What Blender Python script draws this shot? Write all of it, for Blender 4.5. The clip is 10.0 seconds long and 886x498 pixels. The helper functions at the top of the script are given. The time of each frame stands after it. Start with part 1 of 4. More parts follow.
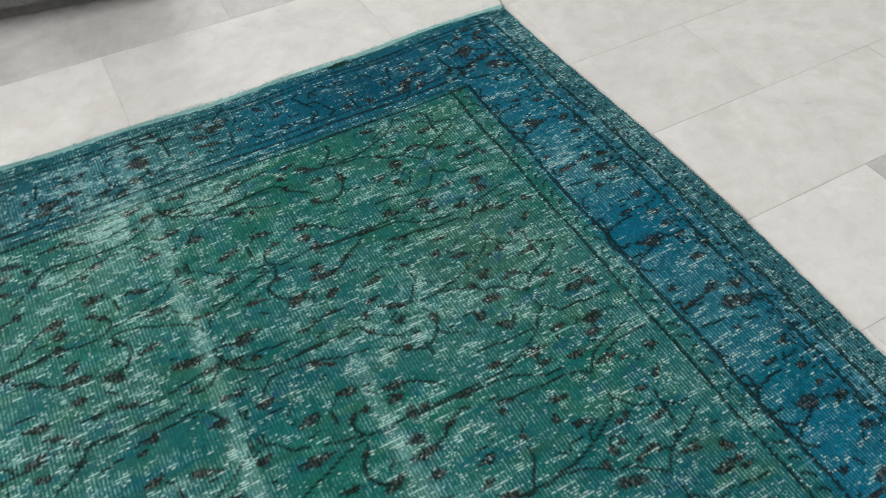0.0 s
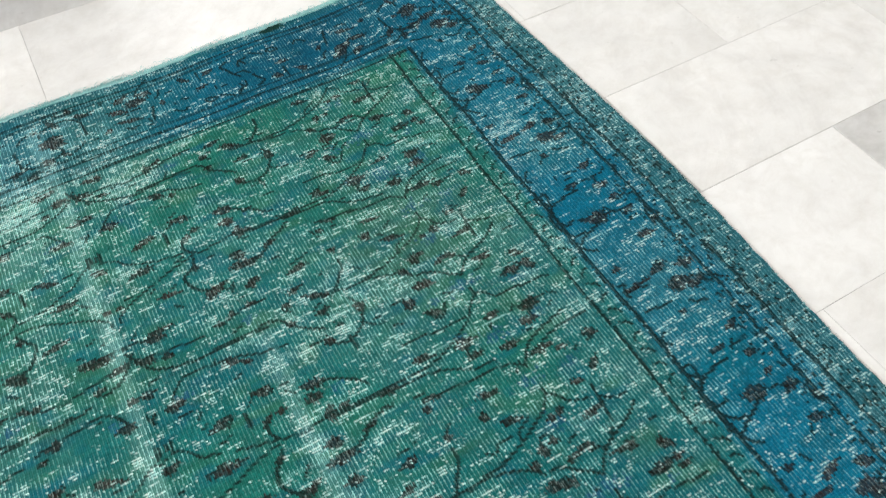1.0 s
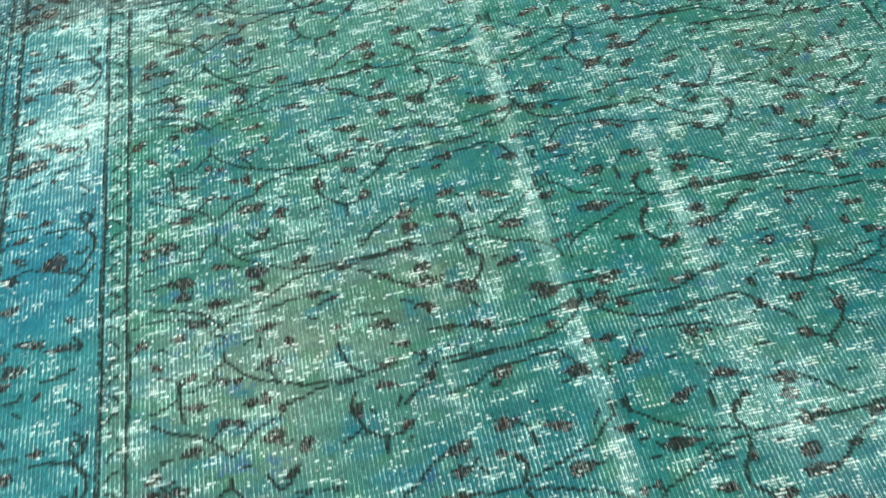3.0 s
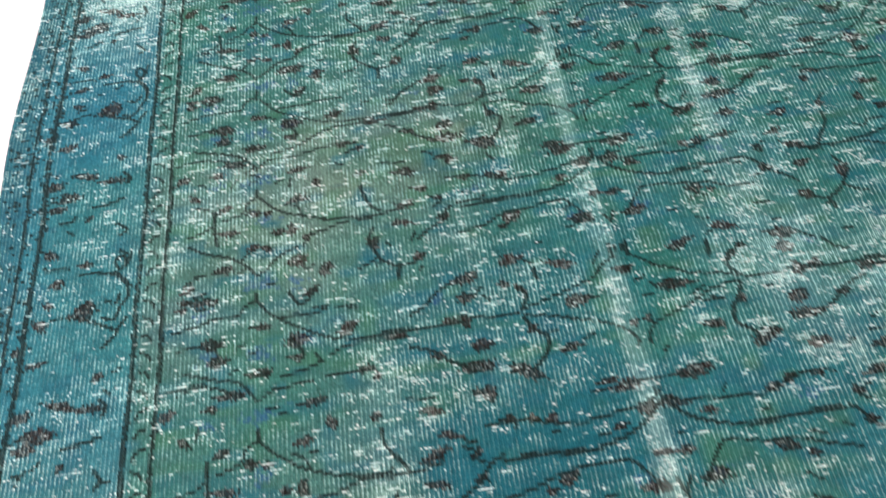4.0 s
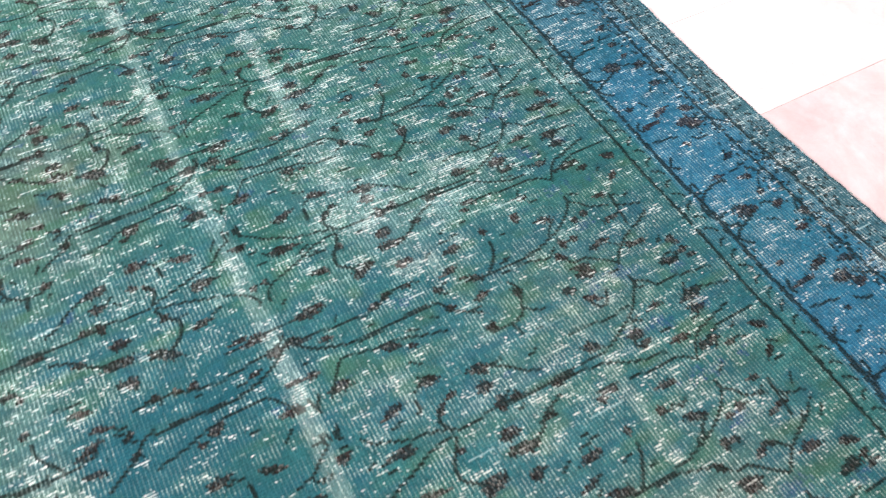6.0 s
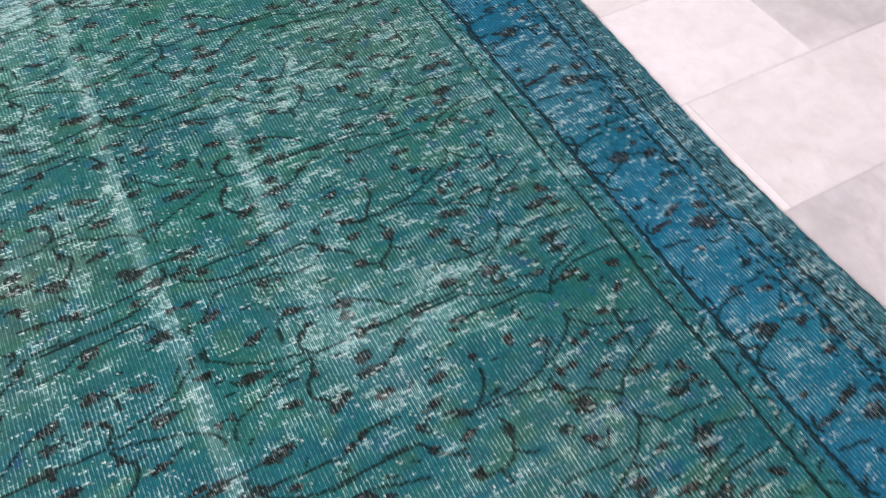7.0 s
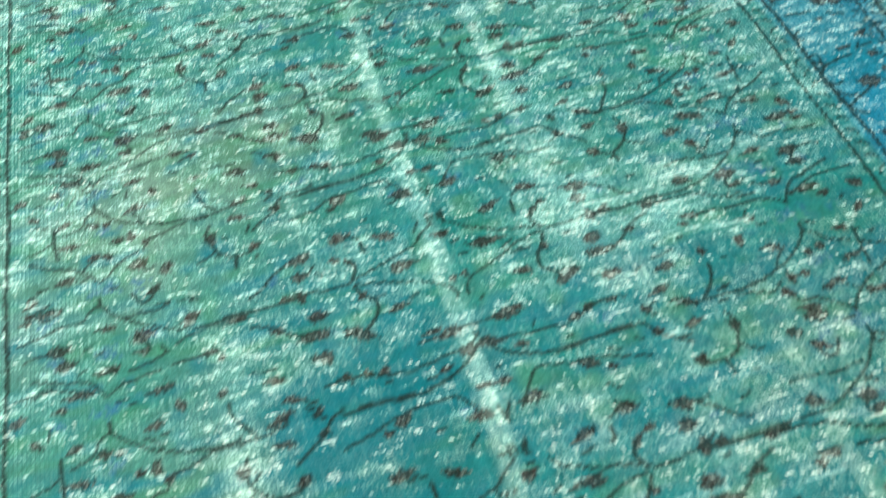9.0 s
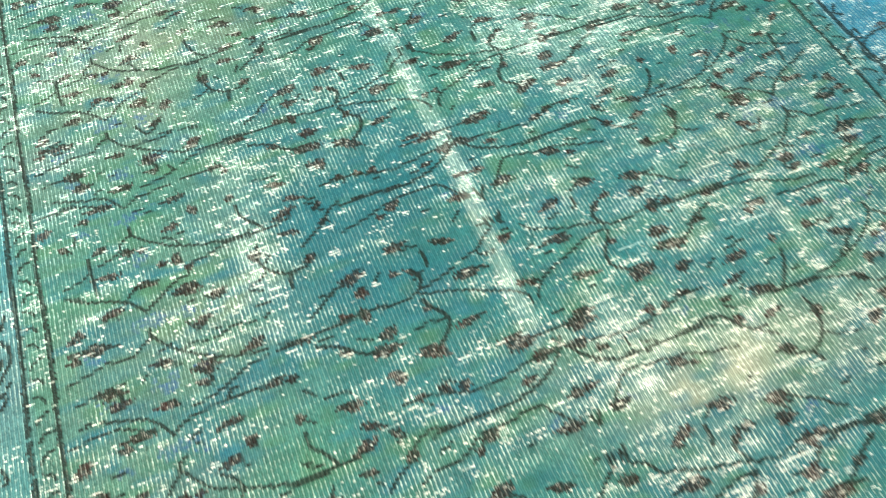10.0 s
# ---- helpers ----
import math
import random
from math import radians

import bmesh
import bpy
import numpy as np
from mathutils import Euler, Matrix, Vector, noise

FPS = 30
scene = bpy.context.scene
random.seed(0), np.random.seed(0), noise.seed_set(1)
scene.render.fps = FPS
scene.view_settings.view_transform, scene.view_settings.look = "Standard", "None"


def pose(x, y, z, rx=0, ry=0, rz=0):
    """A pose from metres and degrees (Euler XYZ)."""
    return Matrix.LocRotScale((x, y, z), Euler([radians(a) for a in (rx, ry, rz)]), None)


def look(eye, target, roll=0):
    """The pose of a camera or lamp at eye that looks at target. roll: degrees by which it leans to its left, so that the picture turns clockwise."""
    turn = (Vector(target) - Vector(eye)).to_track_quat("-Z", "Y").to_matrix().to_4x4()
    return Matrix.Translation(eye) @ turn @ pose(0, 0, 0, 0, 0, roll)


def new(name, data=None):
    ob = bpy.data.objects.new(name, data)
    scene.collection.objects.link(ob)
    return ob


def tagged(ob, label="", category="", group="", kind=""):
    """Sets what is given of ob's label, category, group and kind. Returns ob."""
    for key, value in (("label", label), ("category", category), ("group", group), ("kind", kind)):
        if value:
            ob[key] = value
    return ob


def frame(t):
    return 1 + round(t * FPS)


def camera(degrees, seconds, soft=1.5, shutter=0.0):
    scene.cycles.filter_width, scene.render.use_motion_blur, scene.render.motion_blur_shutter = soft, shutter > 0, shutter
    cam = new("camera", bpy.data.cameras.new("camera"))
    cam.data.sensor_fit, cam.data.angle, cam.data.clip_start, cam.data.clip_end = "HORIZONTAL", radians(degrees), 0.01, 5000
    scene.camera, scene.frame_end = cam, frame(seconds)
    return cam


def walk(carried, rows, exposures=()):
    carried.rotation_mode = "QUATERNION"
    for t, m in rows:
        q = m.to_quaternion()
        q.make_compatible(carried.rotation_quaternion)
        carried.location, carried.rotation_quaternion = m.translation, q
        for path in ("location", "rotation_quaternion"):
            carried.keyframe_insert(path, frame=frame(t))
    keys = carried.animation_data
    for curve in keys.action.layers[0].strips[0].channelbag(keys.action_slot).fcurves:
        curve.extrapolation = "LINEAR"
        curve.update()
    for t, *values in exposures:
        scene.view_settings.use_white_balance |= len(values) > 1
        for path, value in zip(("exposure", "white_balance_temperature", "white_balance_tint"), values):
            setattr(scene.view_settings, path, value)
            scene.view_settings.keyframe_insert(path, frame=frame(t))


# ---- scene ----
cam = camera(59.32, 10.0, soft=0.75, shutter=0.40)
PATH = [
    (0.0, -0.6588, -1.4067, 1.0709, 40.58, 0.52, -28.86),
    (0.3, -0.5869, -1.3797, 1.0714, 40.46, 1.31, -29.45),
    (0.5, -0.5477, -1.3707, 1.0646, 39.62, 1.62, -29.68),
    (0.8, -0.5088, -1.3737, 1.0454, 37.88, 1.48, -29.82),
    (1.0, -0.4982, -1.3753, 1.0359, 36.62, 1.57, -29.64),
    (1.3, -0.5072, -1.3782, 1.0247, 35.47, 1.92, -28.15),
    (1.5, -0.5338, -1.3804, 1.0179, 34.90, 2.09, -26.51),
    (1.8, -0.5988, -1.3897, 1.0175, 34.12, 2.28, -23.05),
    (2.0, -0.6647, -1.3962, 1.0083, 34.21, 2.00, -20.73),
    (2.3, -0.7698, -1.4133, 1.0076, 33.77, 2.26, -17.72),
    (2.5, -0.8391, -1.4375, 1.0006, 33.45, 2.47, -16.26),
    (2.7, -0.8940, -1.4597, 0.9968, 32.66, 2.83, -14.73),
    (3.8, -0.9019, -1.6663, 0.9550, 31.32, 4.99, -7.09),
    (4.0, -0.8778, -1.7065, 0.9513, 30.62, 5.30, -7.22),
    (4.2, -0.8592, -1.7333, 0.9455, 29.86, 5.31, -8.00),
    (4.5, -0.8497, -1.7713, 0.9416, 29.54, 4.98, -10.05),
    (4.8, -0.8537, -1.8118, 0.9595, 30.81, 3.43, -13.27),
    (5.0, -0.8528, -1.8581, 0.9667, 31.82, 2.62, -15.90),
    (5.3, -0.8386, -1.9275, 0.9749, 33.21, 1.06, -20.95),
    (5.5, -0.8219, -1.9610, 0.9786, 34.21, -0.55, -24.62),
    (5.7, -0.7923, -1.9772, 0.9863, 35.15, -2.14, -27.59),
    (6.8, -0.6156, -1.8488, 1.0172, 35.39, -0.49, -30.12),
    (7.0, -0.5897, -1.8081, 1.0143, 35.43, -0.10, -28.16),
    (7.2, -0.5695, -1.7754, 1.0179, 35.85, 0.22, -26.18),
    (7.5, -0.5609, -1.7452, 1.0199, 36.88, 0.82, -23.72),
    (7.8, -0.5529, -1.7327, 1.0305, 37.62, 1.62, -22.24),
    (8.0, -0.5562, -1.7278, 1.0227, 37.75, 1.72, -21.63),
    (8.3, -0.5806, -1.7430, 1.0214, 36.94, 2.10, -20.29),
    (8.5, -0.6211, -1.7605, 1.0110, 35.91, 2.43, -19.15),
    (8.8, -0.7127, -1.8086, 0.9958, 33.98, 3.17, -17.18),
    (9.0, -0.7916, -1.8527, 0.9828, 32.55, 2.90, -16.77),
    (9.2, -0.8563, -1.9085, 0.9703, 31.08, 2.81, -17.01),
    (9.5, -0.9195, -1.9945, 0.9574, 29.95, 1.99, -18.71),
    (9.6, -0.9219, -2.0105, 0.9545, 29.53, 1.89, -19.36),
    (10.0, -0.9240, -2.1311, 0.9668, 31.10, 2.07, -21.68),
]
EXPOSURES = [(0.0, -0.40, 6500, 10.0), (0.5, 0.06, 6500, 10.0), (1.0, 0.13, 6500, 10.0), (1.5, 0.15, 6500, 10.0), (2.0, 0.14, 6600, 6.0), (2.5, 0.71, 6800, 8.0), (4.0, 0.31, 7000, 32.0), (4.5, 0.34, 6750, 27.0), (5.0, 0.8, 7800, 35.0),
             (5.5, 0.82, 7700, 44.0), (7.0, 0.09, 6500, 30.0), (7.5, 0.14, 6600, 16.0), (8.0, 0.23, 6600, 10.0), (8.5, 0.27, 6700, 4.0), (9.0, 1.0, 6900, 6.0), (9.5, 1.08, 8400, 19.0), (10.0, 1.22, 8200, 27.0)]
walk(cam, [(t, pose(x, y, z, rx, ry, rz)) for t, x, y, z, rx, ry, rz in PATH], EXPOSURES)

# ---- light: a white showroom with two large windows ----
world = bpy.data.worlds.new("sky")
scene.world = world
world.use_nodes = True
wn, wl = world.node_tree.nodes, world.node_tree.links
sky = wn.new("ShaderNodeTexSky")
sky.sky_type, sky.sun_disc = "NISHITA", False
sky.sun_elevation, sky.sun_rotation = radians(40), radians(60)
wl.new(sky.outputs["Color"], wn["Background"].inputs["Color"])
wn["Background"].inputs["Strength"].default_value = 0.1


def window_lamp(name, at, toward, wide, high, watts, colour):
    lamp = bpy.data.lights.new(name, "AREA")
    lamp.shape, lamp.size, lamp.size_y, lamp.energy, lamp.color = "RECTANGLE", wide, high, watts, colour
    ob = new(name, lamp)
    ob.matrix_world = look(at, toward)
    return ob


WEST, EAST, SOUTH, NORTH, TOP = -4.6, 3.6, -5.6, 2.9, 2.8   # the room's inner faces
window_lamp("window_light_west", (WEST + 0.02, -0.4, 1.65), (WEST + 3, -0.4, 1.35), 4.2, 1.8, 260, (1.0, 0.985, 0.96))
window_lamp("window_light_north", (-1.6, NORTH - 0.02, 1.65), (-1.6, NORTH - 3, 1.35), 3.8, 1.8, 120, (1.0, 0.985, 0.96))


# ---- materials ----
def material(name, rough=0.6, specular=0.4):
    m = bpy.data.materials.new(name)
    m.use_nodes = True
    n, l = m.node_tree.nodes, m.node_tree.links
    b = n["Principled BSDF"]
    b.inputs["Roughness"].default_value = rough
    b.inputs["Specular IOR Level"].default_value = specular
    return m, n, l, b


def noise_node(n, l, scale, detail=4, rough=0.55, vector=None, distortion=0.0):
    t = n.new("ShaderNodeTexNoise")
    t.inputs["Scale"].default_value, t.inputs["Detail"].default_value = scale, detail
    t.inputs["Roughness"].default_value, t.inputs["Distortion"].default_value = rough, distortion
    if vector is not None:
        l.new(vector, t.inputs["Vector"])
    return t


def ramp(n, l, source, stops):
    r = n.new("ShaderNodeValToRGB")
    r.color_ramp.elements[0].position, r.color_ramp.elements[0].color = stops[0][0], (*stops[0][1], 1)
    r.color_ramp.elements[1].position, r.color_ramp.elements[1].color = stops[-1][0], (*stops[-1][1], 1)
    for p, c in stops[1:-1]:
        r.color_ramp.elements.new(p).color = (*c, 1)
    l.new(source, r.inputs["Fac"])
    return r.outputs["Color"]


def mix(n, l, a, b, fac, how="MIX"):
    x = n.new("ShaderNodeMix")
    x.data_type, x.blend_type = "RGBA", how
    for value, socket in ((fac, x.inputs[0]), (a, x.inputs[6]), (b, x.inputs[7])):
        if isinstance(value, (int, float)):
            socket.default_value = value
        elif isinstance(value, tuple):
            socket.default_value = (*value, 1)
        else:
            l.new(value, socket)
    return x.outputs[2]


def bump(n, l, height, strength, distance, b):
    k = n.new("ShaderNodeBump")
    k.inputs["Strength"].default_value, k.inputs["Distance"].default_value = strength, distance
    l.new(height, k.inputs["Height"])
    l.new(k.outputs["Normal"], b.inputs["Normal"])


def marble(name, low, high, vein):
    """Polished white marble, clouded, with fine grey veins; every slab takes its own part of the stone."""
    m, n, l, b = material(name, 0.32, 0.4)
    where, info = n.new("ShaderNodeTexCoord"), n.new("ShaderNodeObjectInfo")
    shift = n.new("ShaderNodeVectorMath")
    shift.operation = "MULTIPLY_ADD"
    spread = n.new("ShaderNodeCombineXYZ")
    for i, k in enumerate((37.0, 53.0, 11.0)):
        times = n.new("ShaderNodeMath")
        times.operation = "MULTIPLY"
        times.inputs[1].default_value = k
        l.new(info.outputs["Random"], times.inputs[0])
        l.new(times.outputs[0], spread.inputs[i])
    l.new(where.outputs["Object"], shift.inputs[0])
    shift.inputs[1].default_value = (1, 1, 1)
    l.new(spread.outputs[0], shift.inputs[2])
    at = shift.outputs[0]
    cloud = noise_node(n, l, 4.2, 8, 0.68, at, 0.8)
    base = ramp(n, l, cloud.outputs["Fac"], [(0.34, low), (0.5, tuple((a + c) / 2 for a, c in zip(low, high))), (0.66, high)])
    lines = noise_node(n, l, 2.1, 7, 0.62, at, 1.6)
    thin = n.new("ShaderNodeMath")
    thin.operation = "SUBTRACT"
    l.new(lines.outputs["Fac"], thin.inputs[0])
    thin.inputs[1].default_value = 0.5
    flat = n.new("ShaderNodeMath")
    flat.operation = "ABSOLUTE"
    l.new(thin.outputs[0], flat.inputs[0])
    vein_mask = ramp(n, l, flat.outputs[0], [(0.0, (0.10, 0.10, 0.10)), (0.02, (0.04, 0.04, 0.04)), (0.06, (0, 0, 0))])
    base = mix(n, l, base, vein, vein_mask)
    speckle = noise_node(n, l, 17, 6, 0.72, at, 0.4)
    base = mix(n, l, base, ramp(n, l, speckle.outputs["Fac"], [(0.32, (0.90, 0.89, 0.875)), (0.58, (1, 1, 1))]), 1.0, "MULTIPLY")
    pits = noise_node(n, l, 46, 3, 0.7, at)
    pit_mask = ramp(n, l, pits.outputs["Fac"], [(0.68, (0, 0, 0)), (0.76, (0.40, 0.40, 0.40))])
    base = mix(n, l, base, vein, pit_mask)
    chips = noise_node(n, l, 13, 5, 0.62, at, 0.5)
    chip_mask = ramp(n, l, chips.outputs["Fac"], [(0.73, (0, 0, 0)), (0.77, (0.5, 0.5, 0.5))])
    base = mix(n, l, base, tuple(c * 0.8 for c in vein), chip_mask)
    tone = ramp(n, l, info.outputs["Random"], [(0.0, (0.93, 0.93, 0.93)), (1.0, (1, 1, 1))])
    l.new(mix(n, l, base, tone, 1.0, "MULTIPLY"), b.inputs["Base Color"])
    smear = noise_node(n, l, 9, 4, 0.6, at)
    l.new(ramp(n, l, smear.outputs["Fac"], [(0.3, (0.3, 0.3, 0.3)), (0.7, (0.5, 0.5, 0.5))]), b.inputs["Roughness"])
    bump(n, l, pits.outputs["Fac"], 0.08, 0.002, b)
    return m


def plain(name, colour, rough, scale, amount, relief=0.05, specular=0.3):
    """A plain surface with clouding at two scales and fine relief."""
    m, n, l, b = material(name, rough, specular)
    where = n.new("ShaderNodeTexCoord").outputs["Object"]
    coarse, fine = noise_node(n, l, scale, 4, 0.6, where), noise_node(n, l, scale * 22, 3, 0.6, where)
    dark = tuple(c * (1 - amount) for c in colour)
    base = ramp(n, l, coarse.outputs["Fac"], [(0.3, dark), (0.7, colour)])
    grain = ramp(n, l, fine.outputs["Fac"], [(0.3, (1 - amount,) * 3), (0.7, (1, 1, 1))])
    l.new(mix(n, l, base, grain, 1.0, "MULTIPLY"), b.inputs["Base Color"])
    bump(n, l, fine.outputs["Fac"], relief, 0.002, b)
    return m


def wool(name):
    """Knotted wool and cotton: the dye of each knot is in the mesh, the fibres are fine noise."""
    m, n, l, b = material(name, 0.95, 0.04)
    dye = n.new("ShaderNodeAttribute")
    dye.attribute_name = "dye"
    where = n.new("ShaderNodeTexCoord").outputs["Object"]
    fibre = noise_node(n, l, 620, 3, 0.7, where)
    clump = noise_node(n, l, 60, 3, 0.6, where)
    tone = ramp(n, l, fibre.outputs["Fac"], [(0.25, (0.72, 0.72, 0.72)), (0.75, (1.2, 1.2, 1.2))])
    patch = ramp(n, l, clump.outputs["Fac"], [(0.3, (0.86, 0.88, 0.9)), (0.7, (1.08, 1.06, 1.05))])
    base = mix(n, l, mix(n, l, dye.outputs["Color"], tone, 1.0, "MULTIPLY"), patch, 1.0, "MULTIPLY")
    l.new(base, b.inputs["Base Color"])
    bump(n, l, fibre.outputs["Fac"], 0.5, 0.0012, b)
    return m


MARBLE = marble("marble", (0.70, 0.698, 0.69), (0.80, 0.798, 0.79), (0.42, 0.41, 0.40))
WHITE_MARBLE = marble("white_marble", (0.80, 0.80, 0.795), (0.86, 0.86, 0.855), (0.62, 0.61, 0.60))
GREY_MARBLE = marble("grey_marble", (0.52, 0.52, 0.52), (0.73, 0.73, 0.725), (0.30, 0.29, 0.28))
GROUT = plain("grout", (0.78, 0.77, 0.76), 0.9, 14, 0.28)
PLASTER = plain("plaster", (0.80, 0.79, 0.77), 0.85, 1.3, 0.06)
WOOL = wool("wool")
SELVEDGE = plain("selvedge_wool", (0.014, 0.085, 0.105), 0.95, 30, 0.5, 0.4)
TUFT = plain("tuft_wool", (0.012, 0.10, 0.08), 0.95, 60, 0.5, 0.4)
FRINGE = plain("fringe_cotton", (0.34, 0.64, 0.64), 0.95, 40, 0.25, 0.3)


def two_tone(name, first, second, scale, rough=0.95):
    """Cloth dyed unevenly along its length."""
    m, n, l, b = material(name, rough, 0.1)
    where = n.new("ShaderNodeTexCoord").outputs["Object"]
    run, fine = noise_node(n, l, scale, 3, 0.5, where), noise_node(n, l, 420, 3, 0.7, where)
    base = ramp(n, l, run.outputs["Fac"], [(0.42, first), (0.56, second)])
    l.new(mix(n, l, base, ramp(n, l, fine.outputs["Fac"], [(0.3, (0.65, 0.65, 0.65)), (0.7, (1.1, 1.1, 1.1))]), 1.0, "MULTIPLY"), b.inputs["Base Color"])
    bump(n, l, fine.outputs["Fac"], 0.4, 0.001, b)
    return m


END_CLOTH = two_tone("end_cloth", (0.012, 0.16, 0.15), (0.34, 0.64, 0.64), 5.0)
# grey of the added block that replaces a soft shadow
SHADOW_GREY = plain("shadow_grey", (0.14, 0.138, 0.138), 0.95, 4, 0.3, 0.3)
DARK_WOOD = plain("dark_wood", (0.05, 0.045, 0.04), 0.6, 6, 0.3)
WINDOW_PAINT = plain("window_paint", (0.78, 0.77, 0.75), 0.5, 3, 0.05)


# ---- helpers for meshes ----
def part(name, bm, mat, parent, label=""):
    mesh = bpy.data.meshes.new(name)
    bm.to_mesh(mesh)
    bm.free()
    mesh.materials.append(mat)
    ob = new(name, mesh)
    ob.parent = parent
    return tagged(ob, label)


def box(bm, x0, y0, z0, x1, y1, z1, soft=0.0):
    made = bmesh.ops.create_cube(bm, size=1.0, matrix=Matrix.LocRotScale(((x0 + x1) / 2, (y0 + y1) / 2, (z0 + z1) / 2), None, (x1 - x0, y1 - y0, z1 - z0)))
    if soft:
        edges = {e for v in made["verts"] for e in v.link_edges}
        bmesh.ops.bevel(bm, geom=list(edges), offset=soft, segments=2, affect="EDGES")


def solid(name, boxes, mat, label, category, soft=0.0):
    bm = bmesh.new()
    for b in boxes:
        box(bm, *b, soft)
    return tagged(part(name, bm, mat, None), label, category, kind="structure")


# ---- the room ----
THICK = 0.25
solid("ceiling", [(WEST - THICK, SOUTH - THICK, TOP, EAST + THICK, NORTH + THICK, TOP + 0.2)], PLASTER, "plain white plaster ceiling of the showroom", "ceiling")
solid("wall_south", [(WEST - THICK, SOUTH - THICK, -0.1, EAST + THICK, SOUTH, TOP)], PLASTER, "plain white plaster wall of the showroom", "wall")
solid("wall_east", [(EAST, SOUTH, -0.1, EAST + THICK, NORTH, TOP)], PLASTER, "plain white plaster wall of the showroom", "wall")


def wall_with_window(name, along, length0, length1, at, depth, lo, hi, z0, z1):
    """A wall with one opening; along is 0 for a wall in x, 1 for a wall in y."""
    spans = [(length0, lo, -0.1, TOP), (hi, length1, -0.1, TOP), (lo, hi, -0.1, z0), (lo, hi, z1, TOP)]
    boxes = []
    for a, b, c, d in spans:
        boxes.append((a, min(at, at + depth), c, b, max(at, at + depth), d) if along == 0 else (min(at, at + depth), a, c, max(at, at + depth), b, d))
    return solid(name, boxes, PLASTER, "white plaster wall with a wide window opening", "wall")


wall_with_window("wall_west", 1, SOUTH, NORTH, WEST, -THICK, -2.6, 1.8, 0.7, 2.6)
wall_with_window("wall_north", 0, WEST - THICK, EAST + THICK, NORTH, THICK, -3.6, 0.4, 0.7, 2.6)


def window(name, along, lo, hi, at, z0, z1):
    bm = bmesh.new()
    frame_parts = [(lo, hi, z0, z0 + 0.06), (lo, hi, z1 - 0.06, z1)] + [(u - 0.03, u + 0.03, z0 + 0.06, z1 - 0.06) for u in (lo + 0.03, (lo + hi) / 2, hi - 0.03)]
    for a, b, c, d in frame_parts:
        box(bm, *((a, at - 0.03, c, b, at + 0.03, d) if along == 0 else (at - 0.03, a, c, at + 0.03, b, d)), 0.004)
    return tagged(part(name, bm, WINDOW_PAINT, None), "wide white painted window frame in the plaster wall", "window", kind="structure")


window("window_1", 1, -2.6, 1.8, WEST - 0.15, 0.7, 2.6)
window("window_2", 0, -3.6, 0.4, NORTH + 0.15, 0.7, 2.6)

# ---- the rug: every knot is a small face with its own dye ----
U = 1.3                                     # one width of the rug's field, in metres
LEFT, RIGHT, FAR, NEAR = -1.206, 0.2225, 0.0, -2.15
PITCH, ROW = 0.0022, 0.0033                 # half a knot's width, for its two warp cords, and its height
KNOT = 0.0034
COLS, ROWS_OF_KNOTS = round((RIGHT - LEFT) / PITCH), round((FAR - NEAR) / ROW)
rng = np.random.default_rng(7)
cx = LEFT + (np.arange(COLS) + 0.5) * (RIGHT - LEFT) / COLS
cy = FAR - (np.arange(ROWS_OF_KNOTS) + 0.5) * (FAR - NEAR) / ROWS_OF_KNOTS
X, Y = np.meshgrid(cx, cy)
SHAPE = X.shape


def clouds(wide, high):
    """Smooth random clouds over the knots, 0 to 1; wide and high are the size of a cloud in knots."""
    wide *= KNOT / PITCH
    rows, cols = SHAPE
    ny, nx = int(rows / high) + 3, int(cols / wide) + 3
    grid = rng.random((ny, nx))
    v, u = np.arange(rows) / high, np.arange(cols) / wide
    j, i = v.astype(int), u.astype(int)
    fv, fu = v - j, u - i
    fv, fu = (fv * fv * (3 - 2 * fv))[:, None], (fu * fu * (3 - 2 * fu))[None, :]
    a, b = grid[np.ix_(j, i)], grid[np.ix_(j, i + 1)]
    c, d = grid[np.ix_(j + 1, i)], grid[np.ix_(j + 1, i + 1)]
    return (a * (1 - fu) + b * fu) * (1 - fv) + (c * (1 - fu) + d * fu) * fv


def spot(x, y, rx, ry):
    return np.exp(-((X - x) / rx) ** 2 - ((Y - y) / ry) ** 2)


def band(x, wide, y0, y1):
    """A worn streak along the rug."""
    soft = 0.03
    reach = 1 / (1 + np.exp((Y - y1) / soft)) / (1 + np.exp((y0 - Y) / soft))
    drift = 0.004 * np.sin(Y * 9 + x * 40)
    return np.exp(-((X - x - drift) / wide) ** 4) * reach


def patch(x0, x1, y0, y1, soft=0.012):
    """A patch with a fairly sharp, ragged edge."""
    wave = 0.010 * (ragged - 0.5) * 2
    return 1 / ((1 + np.exp((x0 - X + wave) / soft)) * (1 + np.exp((X - x1 + wave) / soft)) * (1 + np.exp((y0 - Y + wave) / soft)) * (1 + np.exp((Y - y1 + wave) / soft)))


def blend(a, b, f):
    return a + (np.asarray(b) - a) * np.clip(f, 0, 1)[..., None]


# the plan: field inside, borders outside
in_field = (X < 0.0) & (X > -1.0) & (Y < -0.175) & (Y > NEAR + 0.175)
big, mid, small, ragged = clouds(94, 78), clouds(32, 28), clouds(9, 8), clouds(14, 7)
blue_patch = np.clip(patch(-0.735, -0.535, -1.128, -1.062) + patch(-0.725, -0.595, -1.262, -1.115) + 0.6 * patch(-0.62, -0.535, -1.25, -1.12), 0, 1)

